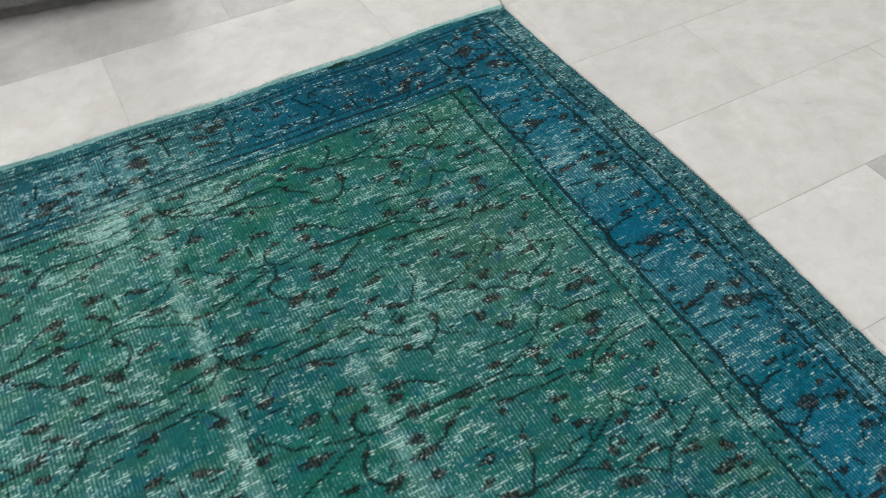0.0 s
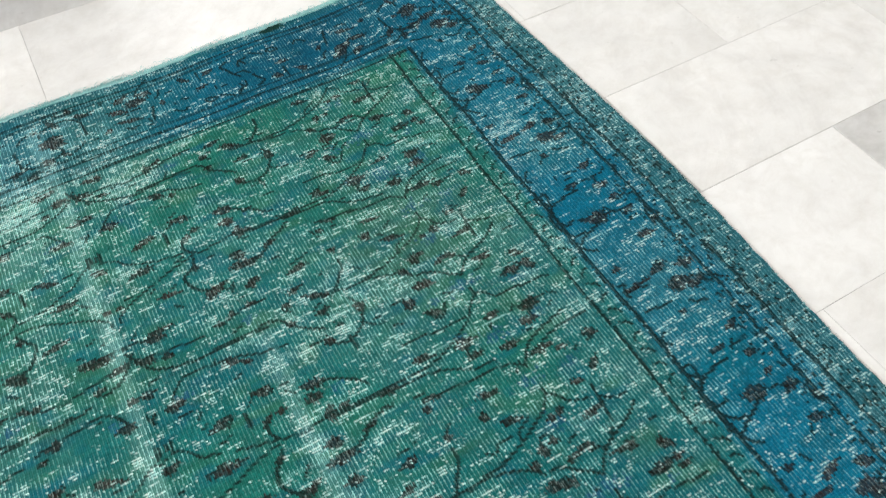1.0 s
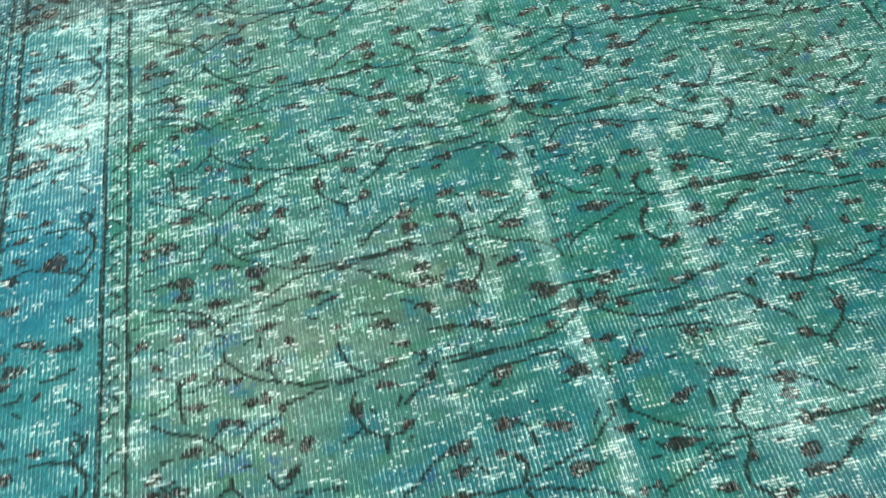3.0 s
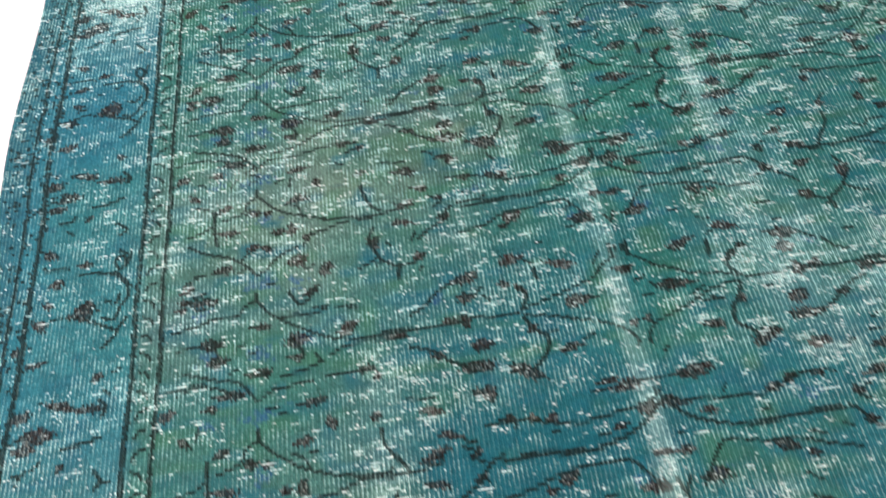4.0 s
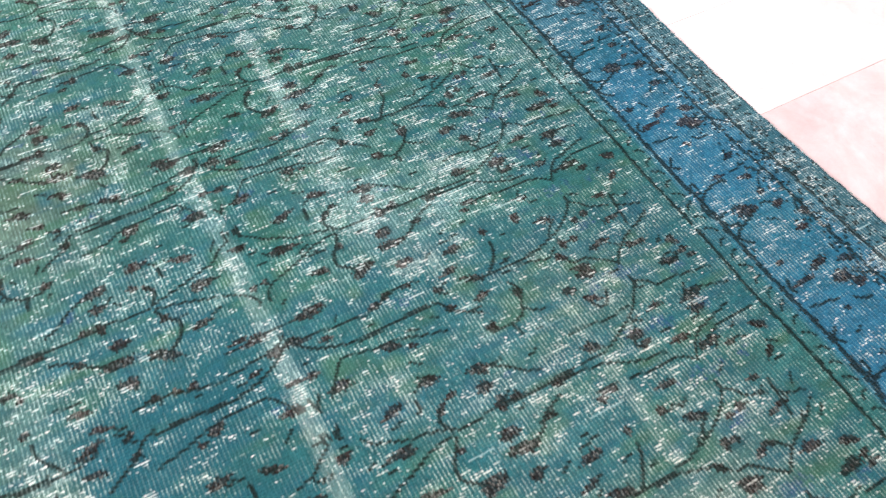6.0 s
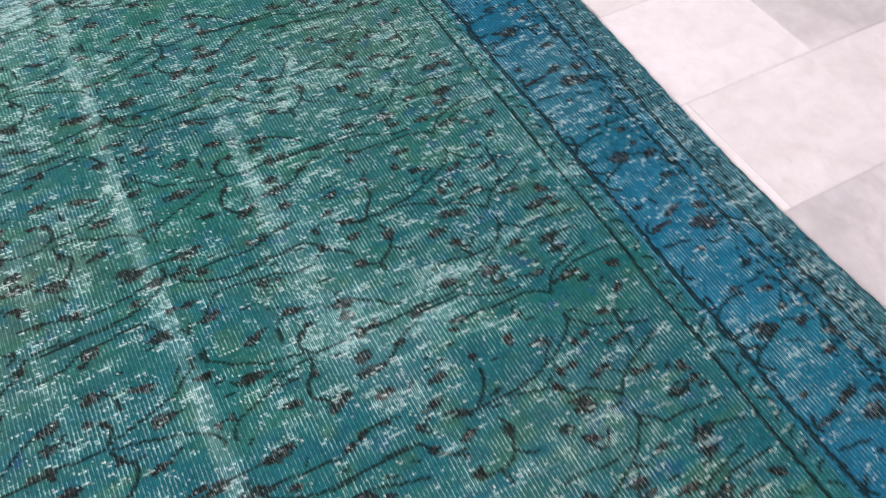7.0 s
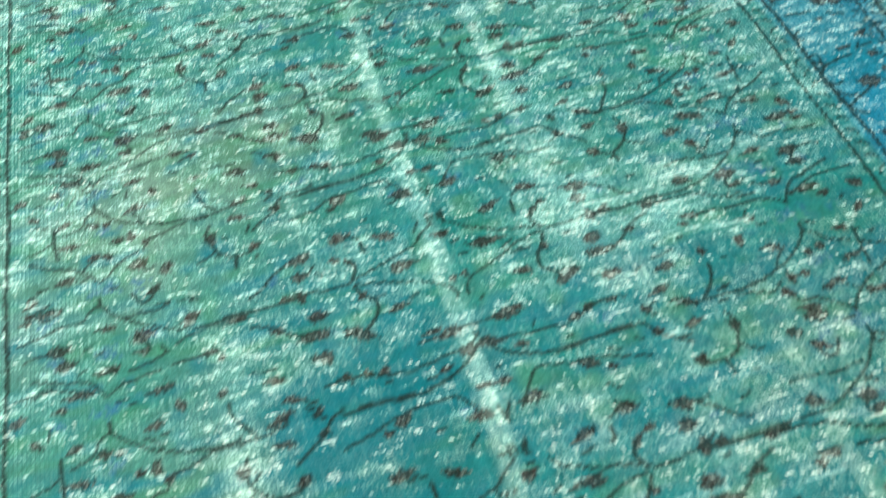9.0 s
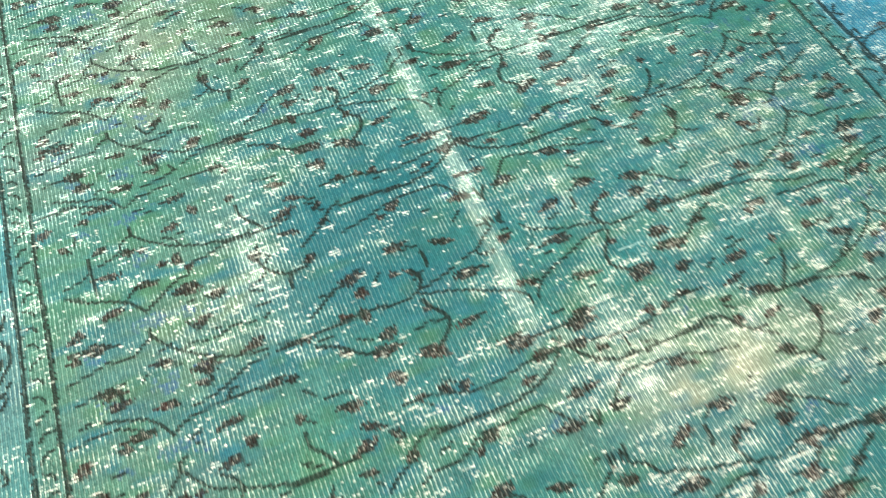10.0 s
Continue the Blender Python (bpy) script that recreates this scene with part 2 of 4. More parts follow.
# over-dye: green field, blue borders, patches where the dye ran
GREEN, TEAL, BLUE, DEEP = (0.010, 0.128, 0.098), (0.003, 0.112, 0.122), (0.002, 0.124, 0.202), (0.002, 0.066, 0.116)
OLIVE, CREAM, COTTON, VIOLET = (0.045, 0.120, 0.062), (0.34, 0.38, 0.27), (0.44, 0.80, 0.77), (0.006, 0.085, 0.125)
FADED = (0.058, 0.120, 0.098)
dye = np.empty((*SHAPE, 3))
dye[:] = GREEN
dye = blend(dye, TEAL, 1.3 * (big - 0.25) + 0.5 * (mid - 0.5))
dye = blend(dye, (0.004, 0.096, 0.132), 0.6 * np.clip(clouds(16, 7) + 0.5 * mid - 0.85, 0, 1) * 2)
dye = blend(dye, (0.004, 0.100, 0.120), 0.75 / (1 + np.exp((Y + 0.78) / 0.10)) / (1 + np.exp(-(X + 0.78) / 0.04)) * (0.6 + 0.8 * mid))
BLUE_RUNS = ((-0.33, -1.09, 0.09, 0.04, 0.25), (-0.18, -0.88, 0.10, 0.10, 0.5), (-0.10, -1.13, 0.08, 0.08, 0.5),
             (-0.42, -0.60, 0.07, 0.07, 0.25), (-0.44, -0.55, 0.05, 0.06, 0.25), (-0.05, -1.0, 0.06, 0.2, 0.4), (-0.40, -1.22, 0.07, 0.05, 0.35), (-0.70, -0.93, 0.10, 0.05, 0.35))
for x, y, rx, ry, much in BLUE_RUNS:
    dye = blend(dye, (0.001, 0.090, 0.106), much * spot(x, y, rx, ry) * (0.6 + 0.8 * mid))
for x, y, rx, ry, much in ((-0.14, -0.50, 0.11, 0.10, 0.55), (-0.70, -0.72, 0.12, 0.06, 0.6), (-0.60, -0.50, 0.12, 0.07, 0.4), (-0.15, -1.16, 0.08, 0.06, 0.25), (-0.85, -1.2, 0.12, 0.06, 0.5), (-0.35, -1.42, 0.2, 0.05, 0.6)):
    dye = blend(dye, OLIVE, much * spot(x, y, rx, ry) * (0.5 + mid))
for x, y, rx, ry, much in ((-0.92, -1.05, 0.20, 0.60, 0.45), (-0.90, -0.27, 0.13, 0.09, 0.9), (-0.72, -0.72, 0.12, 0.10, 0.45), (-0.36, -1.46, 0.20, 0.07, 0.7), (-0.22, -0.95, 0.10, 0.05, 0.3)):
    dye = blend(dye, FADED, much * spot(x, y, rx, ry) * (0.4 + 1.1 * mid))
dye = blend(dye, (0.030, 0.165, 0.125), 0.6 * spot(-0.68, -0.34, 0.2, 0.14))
dye = blend(dye, (0.001, 0.076, 0.104), 0.95 * blue_patch * (0.65 + 0.5 * mid))
outside = np.clip(np.maximum(np.maximum(X - 0.030, -1.024 - X) / 0.012 + 0.5, (Y + 0.165) / 0.02 + 0.5), 0, 1)
border_dye = blend(blend(np.broadcast_to(np.array(BLUE), dye.shape), TEAL, 0.9 * (mid - 0.5) + 0.2 * (X < -0.9)), DEEP, 0.9 * spot(-0.1, -0.08, 0.2, 0.09) + 0.25 * big)
border_dye = blend(border_dye, (0.085, 0.112, 0.104), 0.95 * (X < -0.95) / (1 + np.exp((Y + 1.08) / 0.05)) * (0.5 + 0.8 * mid))
border_dye = blend(border_dye, (0.020, 0.118, 0.150), 0.35 * (X < -0.95) * (Y < -0.1) * (Y > -1.15) * (0.4 + 0.9 * mid))
border_dye = blend(border_dye, (0.010, 0.105, 0.118), 0.85 / (1 + np.exp((X + 0.36) / 0.05)) * (Y > -0.17) * (0.4 + mid))
border_dye = blend(border_dye, (0.045, 0.088, 0.086), 0.9 / (1 + np.exp((X + 0.72) / 0.05)) * (Y > -0.17) * (0.5 + 0.8 * mid))
border_dye = blend(border_dye, (0.010, 0.132, 0.142), 0.75 * (X < -0.95) * (Y < -0.17) * (0.4 + mid))
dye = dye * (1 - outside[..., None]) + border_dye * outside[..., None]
dye = blend(dye, (0.010, 0.090, 0.115), 0.8 * np.clip((X - 0.165) / 0.02, 0, 1) + 0.8 * np.clip((-1.165 - X) / 0.02, 0, 1) + 0.8 * np.clip((Y + 0.016) / 0.006, 0, 1))

# wear: along folds, in patches and between them
wear = 0.32 + 0.34 * (mid - 0.5) + 0.18 * (big - 0.5)
wear += 0.50 * band(-0.520, 0.013, -1.37, 0.0) * (0.55 + 0.7 * clouds(8, 44)) + 0.4 * band(-0.575, 0.035, -0.33, -0.02)
wear += 0.38 * band(-0.355, 0.012, -0.80, -0.55) + 0.22 * band(-0.345, 0.03, -1.02, -0.70) + 0.26 * band(-0.768, 0.022, -1.26, -0.94) + 0.14 * band(-0.80, 0.05, -1.24, -1.12)
wear += 0.28 * band(-0.445, 0.016, -1.5, -1.30) + 0.35 * band(-0.20, 0.010, -1.45, -1.20) + 0.25 * band(-0.655, 0.010, -1.02, -0.62)
WORN = ((-0.68, -0.33, 0.20, 0.12, 0.18), (-0.62, -0.09, 0.22, 0.06, 0.30), (-1.08, -0.30, 0.08, 0.16, 0.45), (-1.07, -0.98, 0.05, 0.12, 0.10), (-0.90, -0.24, 0.10, 0.06, 0.25), (-0.42, -0.20, 0.08, 0.05, 0.40), (-0.25, -0.97, 0.12, 0.08, 0.40), (-0.38, -0.93, 0.08, 0.06, 0.30), (-0.80, -1.10, 0.14, 0.10, -0.08), (-1.07, -0.42, 0.07, 0.12, 0.55),
        (-0.40, -1.43, 0.14, 0.05, 0.40), (0.11, -0.66, 0.06, 0.10, 0.12), (-0.72, -1.36, 0.16, 0.08, -0.12), (-0.70, -0.68, 0.12, 0.06, 0.25), (-1.08, -1.25, 0.08, 0.2, 0.15), (-0.62, -0.18, 0.2, 0.07, 0.22))
for x, y, rx, ry, much in WORN:
    wear += much * spot(x, y, rx, ry)
for x, y, rx, ry, much in ((-0.33, -1.09, 0.08, 0.04, 0.25), (-0.12, -0.10, 0.18, 0.06, 0.35), (-0.44, -0.56, 0.06, 0.09, 0.25), (0.10, -0.86, 0.05, 0.08, 0.3), (0.09, -0.56, 0.05, 0.06, 0.3), (-0.1, -1.0, 0.07, 0.09, 0.2), (-1.10, -0.95, 0.05, 0.12, 0.25), (-0.96, -1.36, 0.15, 0.20, 0.40), (0.02, -1.26, 0.20, 0.14, 0.16)):
    wear -= much * spot(x, y, rx, ry)
wear += 0.26 * np.clip((X - 0.15) / 0.03, 0, 1) + 0.02 * np.clip((X - 0.02) / 0.03, 0, 1)
streak = band(-0.517, 0.010, -1.36, -0.02) * np.clip(1.5 * clouds(4, 18), 0.30, 1) * (0.55 + 0.35 / (1 + np.exp((Y + 0.93) / 0.05)) + 0.40 / (1 + np.exp((-0.47 - Y) / 0.04))) + 0.50 * band(-0.355, 0.009, -0.80, -0.55) * (0.2 + 1.0 * clouds(5, 20))
wear += 0.18 * band(-0.514, 0.011, -1.36, -0.98) * (0.7 + 0.5 * clouds(7, 34))
# right half: more bare cords, and dye lightened in place of a light gradient
side = 1 / (1 + np.exp(-(X + 0.50) / 0.05))
wear += 0.09 * side - 0.01
dye *= (0.97 + 0.12 * side)[..., None]
for x, wide, y0, y1 in ((-0.60, 0.012, -0.95, -0.4), (-0.41, 0.010, -1.3, -0.9), (-0.30, 0.014, -1.3, -0.75), (-0.155, 0.010, -1.4, -0.9), (-0.66, 0.012, -1.5, -1.05), (-0.86, 0.014, -1.4, -0.6)):
    wear += 0.16 * band(x, wide, y0, y1)
wear = np.clip(wear - 0.30 * blue_patch, 0.02, 1.05)
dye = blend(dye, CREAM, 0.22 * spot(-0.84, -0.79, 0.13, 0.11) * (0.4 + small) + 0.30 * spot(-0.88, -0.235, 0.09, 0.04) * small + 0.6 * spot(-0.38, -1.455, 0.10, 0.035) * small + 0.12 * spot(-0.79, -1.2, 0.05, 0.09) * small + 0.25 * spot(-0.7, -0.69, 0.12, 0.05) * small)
dye = blend(dye, VIOLET, 2.2 * np.clip(clouds(9, 4) - 0.68, 0, 1) * (clouds(22, 22) > 0.4))

# the drawing: outlines (ink), brown blossoms (bloom), bare white knots (white) and blue rosettes (petal)
ink, bloom, white, petal = np.zeros(SHAPE), np.zeros(SHAPE), np.zeros(SHAPE), np.zeros(SHAPE)
REPEAT, MIDDLE = 0.2925, -0.503


def dot(layer, x, y, r, much=1.0):
    j, i = (FAR - y) / (FAR - NEAR) * ROWS_OF_KNOTS - 0.5, (x - LEFT) / (RIGHT - LEFT) * COLS - 0.5
    k, ka = int(r) + 1, int((r + 1) * KNOT / PITCH) + 1
    for b in range(max(0, round(j) - k), min(SHAPE[0], round(j) + k + 1)):
        for a in range(max(0, round(i) - ka), min(SHAPE[1], round(i) + ka + 1)):
            cover = min(1.0, 2.6 * (r + 0.12 - math.hypot((a - i) * PITCH / KNOT, b - j)))
            if cover > 0:
                layer[b, a] = max(layer[b, a], much * cover)


def line(points, r=0.56):
    """A knotted outline through the points, smooth between them, with a worn gap here and there."""
    r = 0.56 + 0.5 * (r - 0.56)
    ends = [points[0]] + list(points) + [points[-1]]
    gap_at, gap_long = rng.uniform(-1.0, 2.0), rng.uniform(0.03, 0.10)
    spans = len(points) - 1
    for n in range(spans):
        (ax, ay), (bx, by), (cx_, cy_), (dx, dy) = ends[n:n + 4]
        steps = max(2, int(math.hypot(cx_ - bx, cy_ - by) / 0.0016))
        for s in range(steps):
            f = s / steps
            if gap_at < (n + f) / spans < gap_at + gap_long:
                continue
            g = [-f + 2 * f * f - f ** 3, 2 - 5 * f * f + 3 * f ** 3, f + 4 * f * f - 3 * f ** 3, f ** 3 - f * f]
            dot(ink, (g[0] * ax + g[1] * bx + g[2] * cx_ + g[3] * dx) / 2, (g[0] * ay + g[1] * by + g[2] * cy_ + g[3] * dy) / 2, r, rng.uniform(0.80, 1.0))


def blossom(x, y, long, high, turn):
    """A small leaf or flower: blunt at one end, pointed at the other, with ragged knots along its edge."""
    long, high = max(1.06 * long, 0.0062), max(1.02 * high, 0.0040)
    k, ka = int(long / ROW) + 3, int(long / PITCH) + 3
    j, i = int((FAR - y) / (FAR - NEAR) * ROWS_OF_KNOTS), int((x - LEFT) / (RIGHT - LEFT) * COLS)
    if not (0 <= j < SHAPE[0] and 0 <= i < SHAPE[1]):
        return
    sub = (slice(max(0, j - k), j + k + 1), slice(max(0, i - ka), i + ka + 1))
    u = (X[sub] - x) * math.cos(turn) + (Y[sub] - y) * math.sin(turn)
    v = -(X[sub] - x) * math.sin(turn) + (Y[sub] - y) * math.cos(turn)
    point = rng.choice((-0.35, 0.35))
    inside = 1.05 - np.abs(u / long) ** 1.6 - np.abs(v / (high * (1 - 1.5 * point * u / long))) ** 1.8 - 0.75 * (rng.random(u.shape) - 0.5)
    bloom[sub] = np.maximum(bloom[sub], np.clip(inside * 3 + 0.35, 0, 1))
    ink[sub] = np.maximum(ink[sub], np.where((inside > 0) & (inside < 0.30) & (rng.random(u.shape) < 0.55), 0.65, 0))
    for _ in range(rng.integers(0, 2)):
        wx, wy = x + rng.normal(0, 0.012), y + rng.normal(0, 0.006)
        for step in range(rng.integers(1, 4)):
            dot(white, wx + step * KNOT * 1.2, wy + rng.normal(0, 0.0008), rng.uniform(0.45, 0.95), rng.uniform(0.3, 1.0))


def rosette(x, y, wide, high):
    """Violet-blue petals, knot by knot."""
    for _ in range(int(wide * high * 170000)):
        dot(petal, x + rng.normal(0, wide * 0.5), y + rng.normal(0, high * 0.5), rng.uniform(0.5, 1.0), rng.uniform(0.35, 1.0))


# one repeat of the field: the lozenge column with its fork, the column between, and the tree in the middle
def side_a(vine, bud):
    vine((-0.895, -0.602), (-0.895, -0.615), r=0.80)
    vine((-0.895, -0.610), (-0.882, -0.626), (-0.868, -0.640), (-0.836, -0.658), (-0.808, -0.668), (-0.766, -0.672))
    vine((-0.766, -0.672), (-0.738, -0.672), (-0.702, -0.672), (-0.678, -0.671), r=0.75)
    vine((-0.868, -0.635), (-0.850, -0.635), (-0.835, -0.637), (-0.814, -0.631), (-0.786, -0.632))
    vine((-0.895, -0.610), (-0.908, -0.618), (-0.919, -0.628), (-0.948, -0.626))
    vine((-0.948, -0.629), (-0.970, -0.632), (-0.988, -0.635))
    vine((-0.979, -0.659), (-0.965, -0.656), (-0.944, -0.654), (-0.928, -0.652))
    vine((-0.972, -0.684), (-0.936, -0.694), (-0.912, -0.704), (-0.894, -0.726), r=0.70)
    vine((-0.894, -0.726), (-0.880, -0.715), (-0.859, -0.712), (-0.838, -0.711), (-0.807, -0.708), (-0.772, -0.706))
    vine((-0.869, -0.703), (-0.845, -0.699), (-0.824, -0.690), (-0.802, -0.680), (-0.766, -0.677), (-0.738, -0.678))
    vine((-0.995, -0.702), (-0.971, -0.702), (-0.943, -0.703), (-0.908, -0.718))
    vine((-0.855, -0.664), (-0.845, -0.680), (-0.853, -0.688), r=0.80)
    vine((-0.948, -0.652), (-0.936, -0.668), (-0.942, -0.681), r=0.80)
    bud(-0.892, -0.645, 0.013, 0.004, -0.11)
    bud(-0.893, -0.694, 0.013, 0.005, 0.04)
    bud(-0.851, -0.665, 0.013, 0.008, -0.04)
    bud(-0.853, -0.683, 0.011, 0.004, -0.14)
    bud(-0.941, -0.657, 0.015, 0.007, -0.14)
    bud(-0.935, -0.676, 0.012, 0.006, 0.09)
    bud(-0.923, -0.716, 0.018, 0.005, -0.03)
    bud(-0.986, -0.728, 0.010, 0.006, 0.49)
    bud(-0.943, -0.727, 0.009, 0.004, 0.00)
    bud(-0.841, -0.734, 0.014, 0.004, 0.11)
    bud(-0.821, -0.757, 0.006, 0.007, 0.54)
    bud(-0.795, -0.657, 0.010, 0.005, 0.15)
    bud(-0.971, -0.583, 0.007, 0.006, 0.28)
    bud(-0.950, -0.605, 0.013, 0.005, 0.04)
    bud(-0.837, -0.609, 0.010, 0.005, 0.46)
    bud(-0.933, -0.567, 0.012, 0.005, 0.09)
    bud(-0.849, -0.571, 0.013, 0.007, 0.08)
    bud(-0.819, -0.583, 0.009, 0.005, 0.11)
    bud(-0.786, -0.708, 0.012, 0.004, 0.17)
    bud(-0.974, -0.603, 0.009, 0.003, -0.12)


def side_b(vine, bud):
    vine((-0.894, -0.756), (-0.894, -0.767), r=0.80)
    vine((-0.894, -0.765), (-0.881, -0.779), (-0.868, -0.790), (-0.848, -0.800), (-0.815, -0.811))
    vine((-0.815, -0.811), (-0.776, -0.815), (-0.744, -0.815), (-0.717, -0.811), r=0.70)
    vine((-0.894, -0.765), (-0.905, -0.775), (-0.912, -0.785), (-0.935, -0.794))
    vine((-0.974, -0.811), (-0.954, -0.805), (-0.944, -0.798))
    vine((-0.843, -0.842), (-0.833, -0.831), (-0.816, -0.825), (-0.793, -0.819), (-0.764, -0.819))
    vine((-0.973, -0.822), (-0.953, -0.835), (-0.927, -0.845), (-0.908, -0.856), (-0.895, -0.871), r=0.70)
    vine((-0.895, -0.872), (-0.885, -0.864), (-0.874, -0.855), (-0.861, -0.846), (-0.846, -0.844), r=0.70)
    vine((-0.914, -0.852), (-0.905, -0.843), (-0.896, -0.837))
    vine((-0.861, -0.782), (-0.848, -0.790), (-0.842, -0.802))
    vine((-0.945, -0.782), (-0.943, -0.805), (-0.940, -0.828), r=0.80)
    vine((-0.858, -0.898), (-0.848, -0.911), (-0.838, -0.910), (-0.831, -0.898), r=0.75)
    vine((-0.967, -0.895), (-0.955, -0.903), (-0.938, -0.899))
    vine((-0.967, -0.894), (-0.955, -0.890), (-0.938, -0.898))
    bud(-0.968, -0.758, 0.010, 0.004, -0.67)
    bud(-0.933, -0.774, 0.009, 0.004, 0.17)
    bud(-0.848, -0.775, 0.013, 0.005, 0.23)
    bud(-0.898, -0.790, 0.007, 0.005, 0.07)
    bud(-0.883, -0.792, 0.005, 0.004, 0.10)
    bud(-0.853, -0.817, 0.006, 0.008, 0.09)
    bud(-0.866, -0.817, 0.008, 0.003, -0.06)
    bud(-0.930, -0.812, 0.016, 0.004, -0.15)
    bud(-0.852, -0.859, 0.014, 0.005, 0.21)
    bud(-0.885, -0.839, 0.011, 0.004, -0.36)
    bud(-0.931, -0.860, 0.013, 0.003, 0.08)
    bud(-0.974, -0.878, 0.009, 0.004, 0.46)
    bud(-0.817, -0.880, 0.008, 0.005, -0.24)
    bud(-0.978, -0.903, 0.008, 0.004, -0.07)
    bud(-0.837, -0.831, 0.007, 0.005, 0.63)
    bud(-0.897, -0.837, 0.009, 0.003, 0.17)


def centre_a(vine, bud):
    vine((-0.763, -0.670), (-0.728, -0.672), (-0.701, -0.672), (-0.676, -0.667), r=0.80)
    vine((-0.676, -0.667), (-0.650, -0.672), (-0.626, -0.672), (-0.613, -0.667), (-0.595, -0.663), (-0.569, -0.658), (-0.552, -0.650), (-0.536, -0.644), (-0.524, -0.632), (-0.509, -0.624))
    vine((-0.512, -0.611), (-0.511, -0.624), r=0.85)
    vine((-0.499, -0.613), (-0.500, -0.621), r=0.85)
    vine((-0.614, -0.674), (-0.585, -0.680), (-0.561, -0.690), (-0.542, -0.698), (-0.521, -0.708), (-0.509, -0.720), (-0.509, -0.730))
    vine((-0.732, -0.655), (-0.722, -0.649), (-0.713, -0.641), (-0.702, -0.633), (-0.686, -0.625), r=0.70)
    vine((-0.735, -0.689), (-0.712, -0.699), (-0.698, -0.712), (-0.681, -0.720), r=0.80)
    vine((-0.614, -0.641), (-0.609, -0.655), (-0.617, -0.669), r=0.85)
    vine((-0.615, -0.679), (-0.608, -0.693), (-0.598, -0.703), (-0.598, -0.718), (-0.608, -0.730), (-0.618, -0.736), r=0.95)
    vine((-0.595, -0.623), (-0.595, -0.633), (-0.594, -0.641), r=0.95)
    vine((-0.608, -0.610), (-0.598, -0.616))
    vine((-0.556, -0.666), (-0.533, -0.669))
    bud(-0.673, -0.623, 0.015, 0.007, 0.17)
    bud(-0.671, -0.644, 0.010, 0.007, 0.05)
    bud(-0.676, -0.670, 0.007, 0.009, 0.14)
    bud(-0.665, -0.700, 0.009, 0.006, 0.06)
    bud(-0.671, -0.721, 0.014, 0.005, 0.04)
    bud(-0.671, -0.750, 0.008, 0.004, 0.07)
    bud(-0.620, -0.607, 0.015, 0.006, 0.20)
    bud(-0.567, -0.622, 0.016, 0.005, -0.32)
    bud(-0.554, -0.669, 0.018, 0.006, 0.03)
    bud(-0.573, -0.720, 0.017, 0.004, 0.15)
    bud(-0.623, -0.737, 0.014, 0.005, -0.41)
    bud(-0.506, -0.641, 0.008, 0.005, -0.40)
    bud(-0.546, -0.760, 0.013, 0.004, 0.08)
    bud(-0.510, -0.704, 0.006, 0.004, 0.09)
    bud(-0.610, -0.693, 0.005, 0.005, 0.20)
    bud(-0.749, -0.676, 0.015, 0.003, 0.03)
    bud(-0.800, -0.661, 0.012, 0.004, 0.13)
    bud(-0.710, -0.704, 0.009, 0.003, -0.11)
    bud(-0.615, -0.643, 0.009, 0.003, -0.75)
    bud(-0.631, -0.635, 0.007, 0.003, -0.15)
    bud(-0.694, -0.668, 0.009, 0.004, -0.11)


